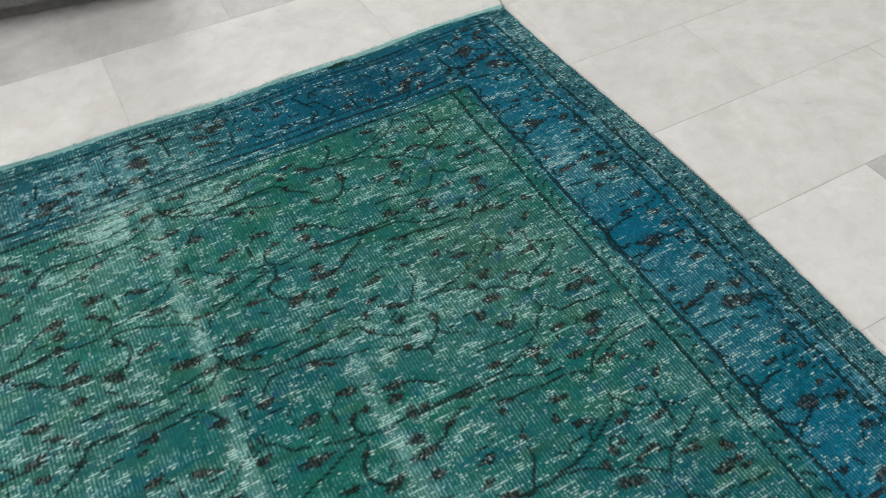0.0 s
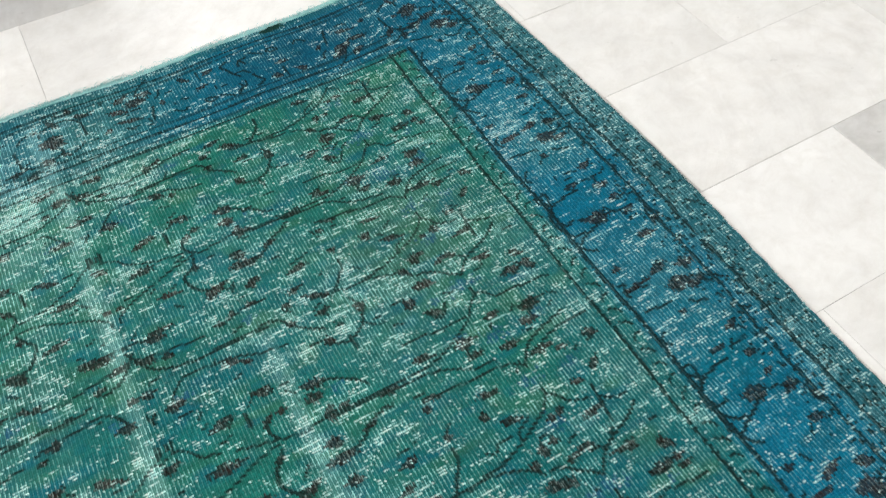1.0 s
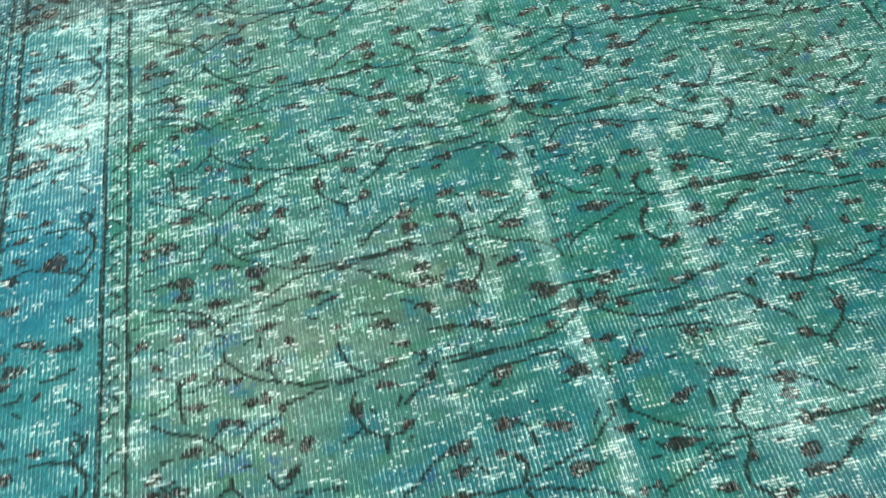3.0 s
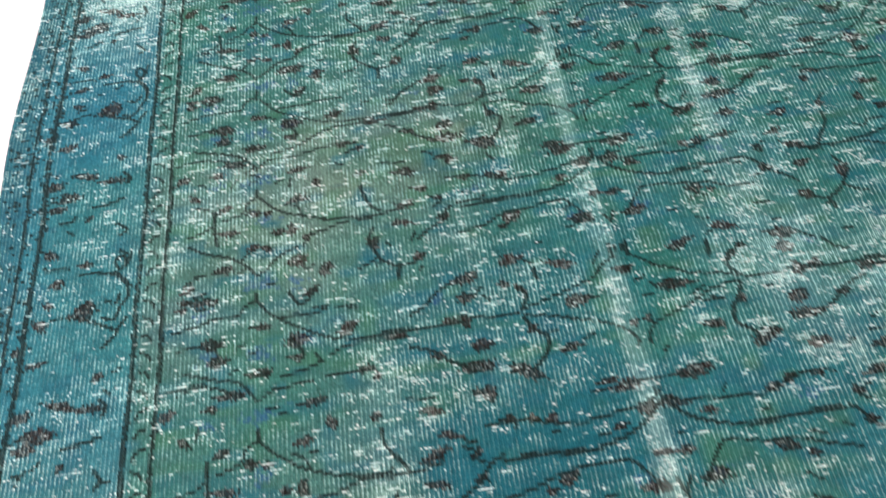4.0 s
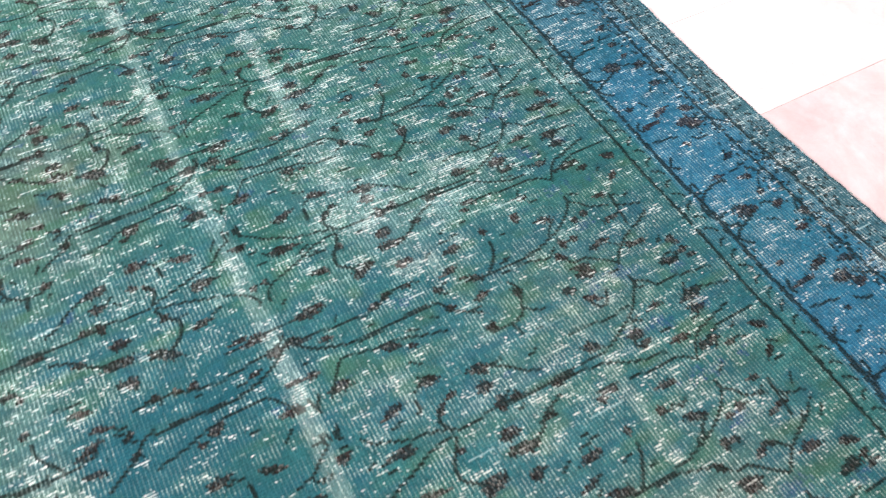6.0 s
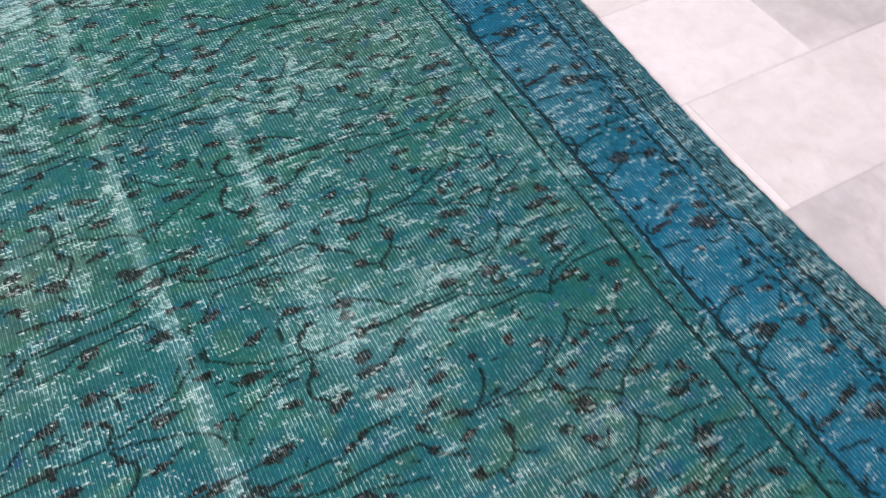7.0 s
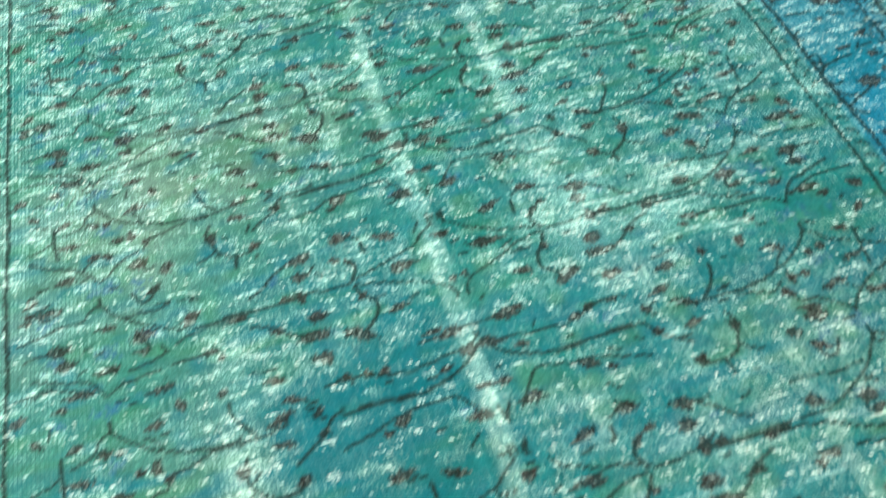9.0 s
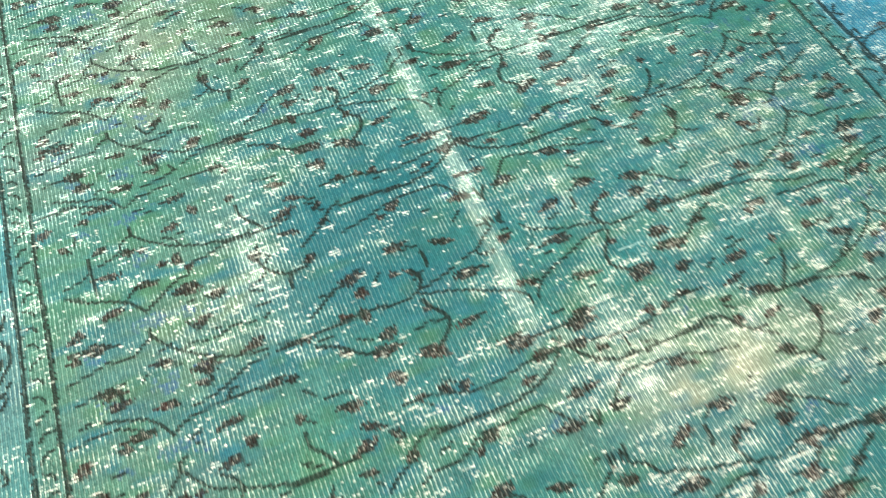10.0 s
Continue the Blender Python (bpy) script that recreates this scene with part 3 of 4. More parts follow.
def centre_b(vine, bud):
    vine((-0.500, -0.775), (-0.507, -0.785), (-0.529, -0.790), (-0.550, -0.792), (-0.577, -0.796), (-0.603, -0.795), (-0.641, -0.783), (-0.673, -0.782))
    vine((-0.506, -0.787), (-0.523, -0.805), (-0.548, -0.817), (-0.582, -0.822), (-0.627, -0.820), (-0.658, -0.816), (-0.675, -0.822), (-0.685, -0.837), r=0.75)
    vine((-0.660, -0.823), (-0.614, -0.820), (-0.582, -0.822))
    vine((-0.668, -0.855), (-0.638, -0.851), (-0.618, -0.842), (-0.592, -0.839), (-0.552, -0.835), (-0.538, -0.846), (-0.521, -0.870))
    vine((-0.773, -0.772), (-0.771, -0.786), (-0.762, -0.800), (-0.750, -0.814), r=0.85)
    vine((-0.715, -0.857), (-0.702, -0.848), (-0.684, -0.836), r=0.70)
    vine((-0.762, -0.833), (-0.768, -0.849), (-0.761, -0.865), (-0.754, -0.875), (-0.738, -0.885), (-0.718, -0.882), (-0.708, -0.876), r=0.75)
    vine((-0.738, -0.885), (-0.740, -0.901), r=0.95)
    vine((-0.782, -0.882), (-0.771, -0.880), (-0.760, -0.872))
    vine((-0.696, -0.800), (-0.683, -0.808), (-0.692, -0.815))
    vine((-0.538, -0.766), (-0.514, -0.763), (-0.501, -0.765))
    vine((-0.503, -0.873), (-0.497, -0.862), r=0.80)
    vine((-0.744, -0.745), (-0.717, -0.748))
    bud(-0.722, -0.762, 0.014, 0.005, -0.15)
    bud(-0.706, -0.788, 0.013, 0.004, -0.27)
    bud(-0.686, -0.806, 0.006, 0.004, 0.35)
    bud(-0.726, -0.808, 0.016, 0.005, 0.39)
    bud(-0.726, -0.833, 0.012, 0.004, -0.21)
    bud(-0.774, -0.756, 0.006, 0.005, 0.18)
    bud(-0.766, -0.849, 0.007, 0.008, 0.69)
    bud(-0.714, -0.876, 0.008, 0.006, 0.38)
    bud(-0.605, -0.845, 0.011, 0.006, 0.34)
    bud(-0.532, -0.864, 0.014, 0.006, -0.07)
    bud(-0.625, -0.740, 0.017, 0.006, -0.40)
    bud(-0.534, -0.766, 0.016, 0.007, 0.09)
    bud(-0.625, -0.784, 0.008, 0.004, -0.55)
    bud(-0.609, -0.787, 0.007, 0.005, 0.15)
    bud(-0.665, -0.752, 0.008, 0.007, -0.07)
    bud(-0.669, -0.722, 0.018, 0.006, 0.00)
    bud(-0.665, -0.702, 0.010, 0.006, 0.05)
    bud(-0.518, -0.790, 0.013, 0.006, 0.15)
    bud(-0.544, -0.804, 0.009, 0.004, 0.17)
    bud(-0.511, -0.835, 0.011, 0.004, -0.05)
    bud(-0.653, -0.782, 0.008, 0.004, 0.07)
    bud(-0.685, -0.833, 0.007, 0.005, 0.15)
    bud(-0.621, -0.855, 0.005, 0.003, 0.10)
    bud(-0.770, -0.716, 0.006, 0.004, 0.27)

def border_sprig(vine, bud):
    vine((-1.066, -0.605), (-1.054, -0.605), (-1.045, -0.593), (-1.039, -0.579), (-1.042, -0.561), (-1.056, -0.548), (-1.079, -0.544), (-1.098, -0.543), r=0.80)
    vine((-1.056, -0.548), (-1.044, -0.538), (-1.040, -0.523), r=0.70)
    vine((-1.155, -0.640), (-1.148, -0.626), (-1.157, -0.608), r=0.80)
    vine((-1.131, -0.762), (-1.118, -0.759), (-1.111, -0.753), r=0.75)
    vine((-1.092, -0.745), (-1.076, -0.742), (-1.054, -0.739), r=0.80)
    vine((-1.173, -0.751), (-1.154, -0.735), (-1.135, -0.726), r=0.60)
    vine((-1.056, -0.827), (-1.055, -0.818), (-1.047, -0.821), (-1.045, -0.830), (-1.051, -0.835), (-1.056, -0.827), r=0.70)
    vine((-1.139, -0.824), (-1.122, -0.825), (-1.110, -0.825), r=0.60)
    vine((-1.052, -0.842), (-1.045, -0.852), (-1.038, -0.860), r=0.85)
    vine((-1.063, -0.874), (-1.051, -0.878), (-1.046, -0.868), r=0.85)
    vine((-1.062, -0.638), (-1.053, -0.631), (-1.046, -0.621), r=0.80)
    vine((-1.058, -0.698), (-1.051, -0.707), (-1.055, -0.716), r=0.85)
    vine((-1.059, -0.772), (-1.048, -0.783), (-1.056, -0.791), r=0.80)
    vine((-1.094, -0.891), (-1.078, -0.899), (-1.059, -0.906), (-1.050, -0.912), (-1.043, -0.905), (-1.039, -0.898), r=0.85)
    vine((-1.128, -0.892), (-1.119, -0.888), (-1.109, -0.888), r=0.60)
    bud(-1.090, -0.594, 0.018, 0.010, 0.22)
    bud(-1.135, -0.603, 0.011, 0.006, -0.38)
    bud(-1.130, -0.577, 0.008, 0.004, -0.38)
    bud(-1.133, -0.647, 0.012, 0.005, 0.12)
    bud(-1.156, -0.629, 0.006, 0.006, 0.24)
    bud(-1.106, -0.698, 0.017, 0.005, -0.27)
    bud(-1.074, -0.706, 0.019, 0.004, -0.08)
    bud(-1.119, -0.726, 0.017, 0.009, -0.03)
    bud(-1.141, -0.706, 0.012, 0.006, 0.21)
    bud(-1.135, -0.738, 0.013, 0.006, 0.00)
    bud(-1.131, -0.802, 0.010, 0.005, -0.40)
    bud(-1.094, -0.824, 0.011, 0.003, 0.00)
    bud(-1.128, -0.842, 0.010, 0.005, 0.21)
    bud(-1.094, -0.760, 0.005, 0.004, 0.64)
    bud(-1.065, -0.673, 0.007, 0.004, 0.14)


def lay(part_of_repeat, turn_over, down, low, high):
    """Draws one part of the repeat, moved down the rug and turned over on the middle line."""
    def vine(*points, r=0.56):
        w = [(2 * MIDDLE - x if turn_over else x, y + down) for x, y in points]
        if low < min(y for _, y in w) and max(y for _, y in w) < high:
            line([(x + rng.normal(0, 0.0010), y + rng.normal(0, 0.0010)) for x, y in w], r)

    def bud(x, y, long, tall, turn):
        if low < y + down < high:
            blossom((2 * MIDDLE - x if turn_over else x) + rng.normal(0, 0.0015), y + down + rng.normal(0, 0.0015), long * rng.uniform(0.85, 1.1), tall * rng.uniform(0.85, 1.1), -turn if turn_over else turn)
    part_of_repeat(vine, bud)


for k in range(-5, 3):
    for turn_over in (False, True):
        for part_of_repeat in (side_a, side_b, centre_a, centre_b):
            lay(part_of_repeat, turn_over, k * REPEAT, NEAR + 0.178, -0.180)
        for x, y, wide, high in ((-0.890, -0.672, 0.018, 0.010), (-0.850, -0.662, 0.010, 0.008), (-0.893, -0.592, 0.020, 0.008), (-0.892, -0.742, 0.022, 0.008), (-0.945, -0.672, 0.012, 0.008),
                                 (-0.888, -0.800, 0.014, 0.010), (-0.850, -0.888, 0.010, 0.008), (-0.955, -0.910, 0.011, 0.006), (-0.885, -0.885, 0.018, 0.008), (-0.945, -0.745, 0.010, 0.006),
                                 (-0.540, -0.858, 0.010, 0.006), (-0.640, -0.800, 0.012, 0.006), (-0.700, -0.640, 0.010, 0.005)):
            if NEAR + 0.19 < y + k * REPEAT < -0.19:
                rosette(2 * MIDDLE - x if turn_over else x, y + k * REPEAT, wide, high)
# loose knots of outline between the vines
for _ in range(640):
    x, y, turn, long = rng.uniform(-0.98, -0.02), rng.uniform(NEAR + 0.2, -0.19), rng.normal(0.05, 0.5), rng.uniform(0.006, 0.016)
    line([(x, y), (x + long * math.cos(turn), y + long * math.sin(turn))], 0.58)

# borders: guard lines, sprigs and their flowers
ink *= in_field * np.clip(0.50 + 1.05 * (0.6 * clouds(7, 5) + 0.4 * clouds(26, 18)), 0.4, 1)
bloom *= in_field
white *= in_field
petal *= in_field
for x, r, much in ((0.004, 0.80, 1.15), (0.038, 0.95, 1.2), (0.152, 0.80, 1.0), (0.178, 0.85, 1.0), (-0.999, 0.80, 1.2), (-1.028, 0.85, 1.2), (-1.151, 0.95, 1.1), (-1.171, 0.70, 1.0)):
    for y in np.arange(NEAR + 0.165, -0.165 if -1.04 < x < 0.05 else -0.03, ROW * 0.6):
        if rng.random() < 0.9:
            dot(ink, x + 0.0012 * math.sin(y * 31) + rng.normal(0, 0.0007), y, r * rng.uniform(0.7, 1.15), much * rng.uniform(0.7, 1.0))
for y, much in ((-0.022, 0.8), (-0.032, 0.6), (-0.128, 0.6), (-0.142, 0.9), (-0.158, 0.5), (-0.169, 1.0), (NEAR + 0.028, 0.8), (NEAR + 0.14, 0.9), (NEAR + 0.167, 1.0)):
    for x in np.arange(-1.165, 0.178, KNOT * 0.5) if abs(y + 1.075) > 1.0 else np.arange(-1.03, 0.034, KNOT * 0.5):
        if rng.random() < 0.85:
            dot(ink, x, y + 0.0012 * math.sin(x * 27), rng.uniform(0.65, 1.0), much * rng.uniform(0.6, 1.0))
for k in range(-5, 3):
    for turn_over in (False, True):
        lay(border_sprig, turn_over, k * REPEAT, NEAR + 0.04, -0.045)
        # the same sprig turned along the ends of the rug
        for end in (-0.083, NEAR + 0.083):
            along = -0.503 + (k + 1.5) * REPEAT

            def vine(*points, r=0.56):
                w = [(along + (y + 0.74) * (1 if turn_over else -1), end + (x + 1.088) * (0.8 if turn_over else -0.8)) for x, y in points]
                if -1.13 < min(x for x, _ in w) and max(x for x, _ in w) < 0.14:
                    line(w, r)

            def bud(x, y, long, tall, turn):
                bx = along + (y + 0.74) * (1 if turn_over else -1)
                if -1.14 < bx < 0.145:
                    blossom(bx, end + (x + 1.088) * (0.8 if turn_over else -0.8), long, tall, turn + rng.normal(0, 0.3))
            if turn_over == (k % 2 == 0):
                border_sprig(vine, bud)
for x0 in (0.021, -1.014):
    for y in np.arange(NEAR + 0.17, -0.17, 0.021):
        s = rng.choice((-1, 1)) * 0.006
        line([(x0 - s, y + 0.006), (x0 + s * 0.3, y + 0.003), (x0 + s, y - 0.004)], rng.uniform(0.5, 0.62))
for _ in range(900):
    s = rng.uniform(NEAR, 0.0)
    x = rng.choice((0.019, 0.150, 0.19, -1.015, -1.16, -1.19)) + rng.normal(0, 0.008)
    for step in range(rng.integers(1, 3)):
        dot(white, x + step * KNOT, s, rng.uniform(0.45, 0.8), rng.uniform(0.25, 0.8))
for _ in range(160):
    x, y = (rng.uniform(0.042, 0.150), rng.uniform(NEAR + 0.02, -0.02)) if rng.random() < 0.4 else (rng.uniform(-1.145, -1.04), rng.uniform(NEAR + 0.02, -0.02)) if rng.random() < 0.5 else (rng.uniform(-1.14, 0.15), rng.uniform(-0.130, -0.03))
    turn, long = rng.uniform(0, 3.14), rng.uniform(0.006, 0.016)
    line([(x, y), (x + long * math.cos(turn), y + long * math.sin(turn))], 0.58)
for _ in range(3600):
    s = rng.uniform(NEAR, 0.0)
    dot(ink, rng.choice((0.142, 0.160, 0.185, 0.203, -1.157, -1.185)) + rng.normal(0, 0.009), s, rng.uniform(0.5, 0.9), 0.85)

# dye, drawing and wear together, knot by knot
def runs(rows_long):
    """One random value for each short run of a warp cord between two rows of weft."""
    blocks = rng.random((SHAPE[0] // rows_long + 2, SHAPE[1]))
    j = (np.arange(SHAPE[0])[:, None] + np.zeros(SHAPE[1], int)[None, :] + (2 * clouds(40, 60)).astype(int)) // rows_long
    return blocks[j, np.arange(SHAPE[1])[None, :]]


# position masks: pile and cords paler, cotton warmer, towards the near end
near_zone, warm_end = 1 / (1 + np.exp((Y + 0.92) / 0.08)), 1 / (1 + np.exp((Y + 1.12) / 0.08))
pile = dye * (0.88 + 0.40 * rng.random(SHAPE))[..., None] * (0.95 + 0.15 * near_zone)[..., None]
pile = blend(pile, (0.003, 0.106, 0.138), 1.5 * np.clip(clouds(26, 6) - 0.55, 0, 1) * (0.5 + 0.8 * near_zone) * in_field)
pile = blend(pile, (0.020, 0.135, 0.085), 1.2 * np.clip(clouds(30, 9) - 0.58, 0, 1) * in_field)
pile = blend(pile, (0.004, 0.112, 0.152), 2.2 * np.clip(clouds(8, 4) - 0.62, 0, 1) * in_field)
pile = blend(pile, (0.028, 0.140, 0.082), 2.0 * np.clip(clouds(9, 5) - 0.62, 0, 1) * in_field)
pile = pile * (0.90 + 0.22 * clouds(5, 3.5))[..., None]
pile = blend(pile, (0.15, 0.34, 0.31), 0.32 * np.clip(wear - 0.36, 0, 1) * (0.5 + clouds(6, 5)))
pile = blend(pile, (0.014, 0.076, 0.190), petal * (0.55 + 0.30 * rng.random(SHAPE)))
brown = np.empty((*SHAPE, 3))
brown[:] = (0.013, 0.010, 0.009)
brown = blend(brown, (0.036, 0.021, 0.019), 1.5 * (clouds(9, 9) - 0.45) + 0.5 * (rng.random(SHAPE) - 0.5))
ground = pile
pile = blend(pile, brown, 0.95 * bloom * (0.75 + 0.30 * rng.random(SHAPE)))
pile = blend(pile, (0.000, 0.104, 0.130), 0.92 * blue_patch * np.clip(0.20 + 1.4 * clouds(22, 7), 0, 1) * (1 - bloom))
pile = blend(pile, (0.009, 0.015, 0.013), np.clip(1.3 * ink, 0, 1) * (0.88 + 0.12 * rng.random(SHAPE)))

# the bare warp: cords show in ranks between the rows of weft, most of all where the rug is worn
rank = 0.46 * clouds(12, 1.3) + 0.28 * clouds(5, 1.2) + 0.26 * clouds(22, 12)
mottle = 0.40 * clouds(9, 4) + 0.30 * clouds(4, 7) + 0.30 * clouds(15, 3)
thread = 0.52 * rng.random(SHAPE) + 0.26 * runs(3) + 0.22 * runs(14)
level = 0.078 + 0.046 * near_zone - 0.06 * blue_patch + 0.58 * (wear - 0.32) + 0.80 * (rank - 0.50) + 1.05 * (mottle - 0.50)
raised = (np.arange(COLS) % 2 == 0)[None, :]          # every other cord lies deeper
level += np.where(raised, 0.13, -0.50) * (1 - 0.7 * np.clip(level, 0, 1))
cord = np.clip(level + (thread - 0.5) * (0.45 + 1.7 * np.clip(level, 0, 1)), 0.0, 1)
cord = np.maximum(cord, np.clip(1.1 * streak, 0, 1) * (0.10 + 0.85 * thread) * np.where(raised, 1.0, 0.45))
cord = np.maximum(cord, 0.24 * raised * clouds(14, 7) * (0.2 + thread))     # a trace of every cord shows through the pile
cord = np.maximum(cord * (1 - 0.52 * bloom), 0.28 * bloom * (rng.random(SHAPE) < 0.20)) * (1 - 0.74 * np.clip(ink, 0, 1))
# and short dashes of it, two to four cords wide, worn quite white
dash = 0.62 * clouds(3.0, 1.1) + 0.38 * rng.random(SHAPE) + 0.24 * (wear - 0.35) + 0.34 * (mottle - 0.5) + 0.30 * (rank - 0.5) - 0.25 * ink - 0.06 * bloom - 0.04 * outside * (X < -0.95) - 0.035 * near_zone
dash = np.clip((dash - np.quantile(dash, 0.897)) * 10, 0, 1) * (0.55 + 0.45 * rng.random(SHAPE))
glint = np.maximum(white * (clouds(30, 30) > 0.40), (rng.random(SHAPE) > 0.9985 - 0.006 * np.clip(wear + mottle - 0.5, 0, 1)) * (0.4 + 0.6 * rng.random(SHAPE)))
glint = np.maximum(glint, dash)
cotton = blend(np.broadcast_to(np.array((0.36, 0.81, 0.78)), pile.shape), (0.48, 0.83, 0.74), clouds(24, 20))
cotton = blend(cotton, (0.27, 0.62, 0.72), 0.7 * outside * (X > -0.95))
cotton = blend(cotton, (0.66, 0.80, 0.64), 0.55 * warm_end)          # the cotton is warmer in tone towards the near end
cotton = blend(cotton, (0.60, 0.56, 0.52), 0.5 * bloom)
warp = blend(pile, cotton, 0.95 * cord)
pile = blend(pile, cotton, 0.14 * cord * clouds(6, 5) + 0.18 * streak * clouds(3, 8)) * 0.75
between = blend(pile, warp, 0.40 + 0.40 * np.clip(wear, 0, 1))
# the weft between rows, with the furrow's shade darkened into its colour
furrow_shade = blend(pile, ground, 0.32 * np.clip(ink, 0, 1)) * 0.86
shine = blend(blend(np.broadcast_to(np.array(COTTON), pile.shape), (0.72, 0.86, 0.80), rng.random(SHAPE)), (0.74, 0.82, 0.70), 0.5 * warm_end)
pile, warp = blend(pile, shine, 0.70 * glint), blend(warp, shine, glint)

# weft threads laid bare: thin pale lines across the rug
weft = np.zeros(SHAPE)
for _ in range(160):
    j, i, long = rng.integers(0, SHAPE[0]), rng.integers(0, SHAPE[1]), int(rng.gamma(2.0, 4.0)) + 4
    if rng.random() < 1.3 * wear[j, i] - 0.1:
        weft[j, i:i + long] = rng.uniform(0.15, 0.6) * (0.6 + 0.4 * rng.random(len(weft[j, i:i + long])))
between, furrow_shade = blend(between, COTTON, weft), blend(furrow_shade, COTTON, 0.9 * weft)
height = (0.0052 - 0.0022 * wear + 0.0008 * np.clip(bloom + ink, 0, 1) - 0.0006 * glint + 0.0006 * small + 0.0016 * (clouds(60, 80) - 0.5)
          + 0.0018 * band(-0.520, 0.02, -1.5, 0.0))


def edge_right(y):
    return 0.007 * np.cos((y + 0.52) * math.pi / 0.48)


def edge_left(y):
    return -0.006 * np.exp(-((y + 0.62) / 0.14) ** 2) + 0.002 * np.sin(y * 13.0)


def edge_far(x):
    return 0.004 + 0.006 * np.sin((x + 0.05) * 5.5) + 0.002 * np.sin(x * 23.0)


# vertices: in each knot's cell the pile, the warp cord beside it, and the weft below both
pw, ph = (RIGHT - LEFT) / COLS, (FAR - NEAR) / ROWS_OF_KNOTS
vx = (LEFT + np.arange(COLS)[:, None] * pw + np.array([0.25, 0.75]) * pw).ravel()
vy = (FAR - np.arange(ROWS_OF_KNOTS)[:, None] * ph - np.array([0.25, 0.75]) * ph).ravel()
vx[0], vx[-1], vy[0], vy[-1] = LEFT, RIGHT, FAR, NEAR
VX, VY = np.meshgrid(vx, vy)
VZ, tint = np.empty(VX.shape), np.empty((*VX.shape, 3))
for down, across, deep, colour in ((0, 0, 0.0, pile), (0, 1, 0.0004, warp), (1, 0, 0.0003, furrow_shade), (1, 1, 0.0006, between)):
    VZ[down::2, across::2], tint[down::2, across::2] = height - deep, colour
VZ += rng.normal(0, 0.00010, VZ.shape)
tint = np.clip(tint, 0.002, 0.9)
finer = (VY[:, 0] > -1.65) | (np.arange(len(vy)) % 2 == 0)     # the end that stays out of sight has plainer knots
finer[-1] = True
VX, VY, VZ, tint = VX[finer], VY[finer], VZ[finer], tint[finer]
ease_r, ease_f = np.clip((VX - 0.06) / 0.16, 0, 1), np.clip((VY + 0.2) / 0.2, 0, 1)
ease_l = np.clip((-1.10 - VX) / 0.10, 0, 1)
WX = VX + rng.normal(0, 0.00032, VX.shape) + edge_right(VY) * ease_r + edge_left(VY) * ease_l + 0.0008 * np.sin(VY * 140 + VX * 3) * ease_r
WY = VY + rng.normal(0, 0.00040, VX.shape) + edge_far(VX) * ease_f + 0.0012 * np.sin(VX * 11)
verts, tint = np.stack([WX * U, WY * U, VZ], -1).reshape(-1, 3), tint.reshape(-1, 3)
nv = VX.shape[1]
fj, fi = np.meshgrid(np.arange(VX.shape[0] - 1), np.arange(nv - 1), indexing="ij")
first = fj * nv + fi
quads = np.stack([first, first + nv, first + nv + 1, first + 1], -1)
FX, FY = VX[:-1, :-1], VY[:-1, :-1]

rug = tagged(new("rug"), "worn teal-green and blue overdyed floral rug on marble tiles", "rug")


def knotted(name, choose, label):
    """The knots of one zone of the rug, as one mesh."""
    used, q = np.unique(quads[choose], return_inverse=True)
    q = q.reshape(-1, 4)
    mesh = bpy.data.meshes.new(name)
    mesh.vertices.add(len(used))
    mesh.vertices.foreach_set("co", verts[used].ravel())
    mesh.loops.add(q.size)
    mesh.loops.foreach_set("vertex_index", q.ravel())
    mesh.polygons.add(len(q))
    mesh.polygons.foreach_set("loop_start", np.arange(0, q.size, 4))
    mesh.update(calc_edges=True)
    layer = mesh.attributes.new("dye", "FLOAT_COLOR", "POINT")
    layer.data.foreach_set("color", np.concatenate([tint[used], np.ones((len(used), 1))], 1).ravel())
    mesh.materials.append(WOOL)
    ob = new(name, mesh)
    ob.parent = rug
    return tagged(ob, label)


end_far, end_near = FY > -0.172, FY < NEAR + 0.172
knotted("field", ~end_far & ~end_near & (FX < 0.0) & (FX > -1.0), "faded green field with vines and dark blossoms")
knotted("border", ~end_far & ~end_near & (FX >= 0.0), "blue border with dark guard lines")
knotted("border", ~end_far & ~end_near & (FX <= -1.0), "blue border with dark guard lines, worn pale")
knotted("border", end_far, "deep blue end border")
knotted("border", end_near, "deep blue end border")


def cord_along(points, radius, ridges):
    """An overcast edge cord, wound with wool."""
    bm = bmesh.new()
    rings = []
    for n_ring, (x, y, z) in enumerate(points):
        ahead = Vector(points[min(n_ring + 1, len(points) - 1)]) - Vector(points[max(n_ring - 1, 0)])
        side = Vector((ahead.y, -ahead.x, 0)).normalized()
        r = radius * (1 + ridges * (n_ring % 2))
        rings.append([bm.verts.new((x + side.x * r * math.cos(a), y + side.y * r * math.cos(a), max(0.0003, z + r * 0.75 * math.sin(a)))) for a in (k * math.pi / 3 for k in range(6))])
    for a, b in zip(rings, rings[1:]):
        for k in range(6):
            bm.faces.new((a[k], a[(k + 1) % 6], b[(k + 1) % 6], b[k]))
    for ring in (rings[0], rings[-1]):
        bm.faces.new(ring)
    bmesh.ops.recalc_face_normals(bm, faces=bm.faces)
    return bm


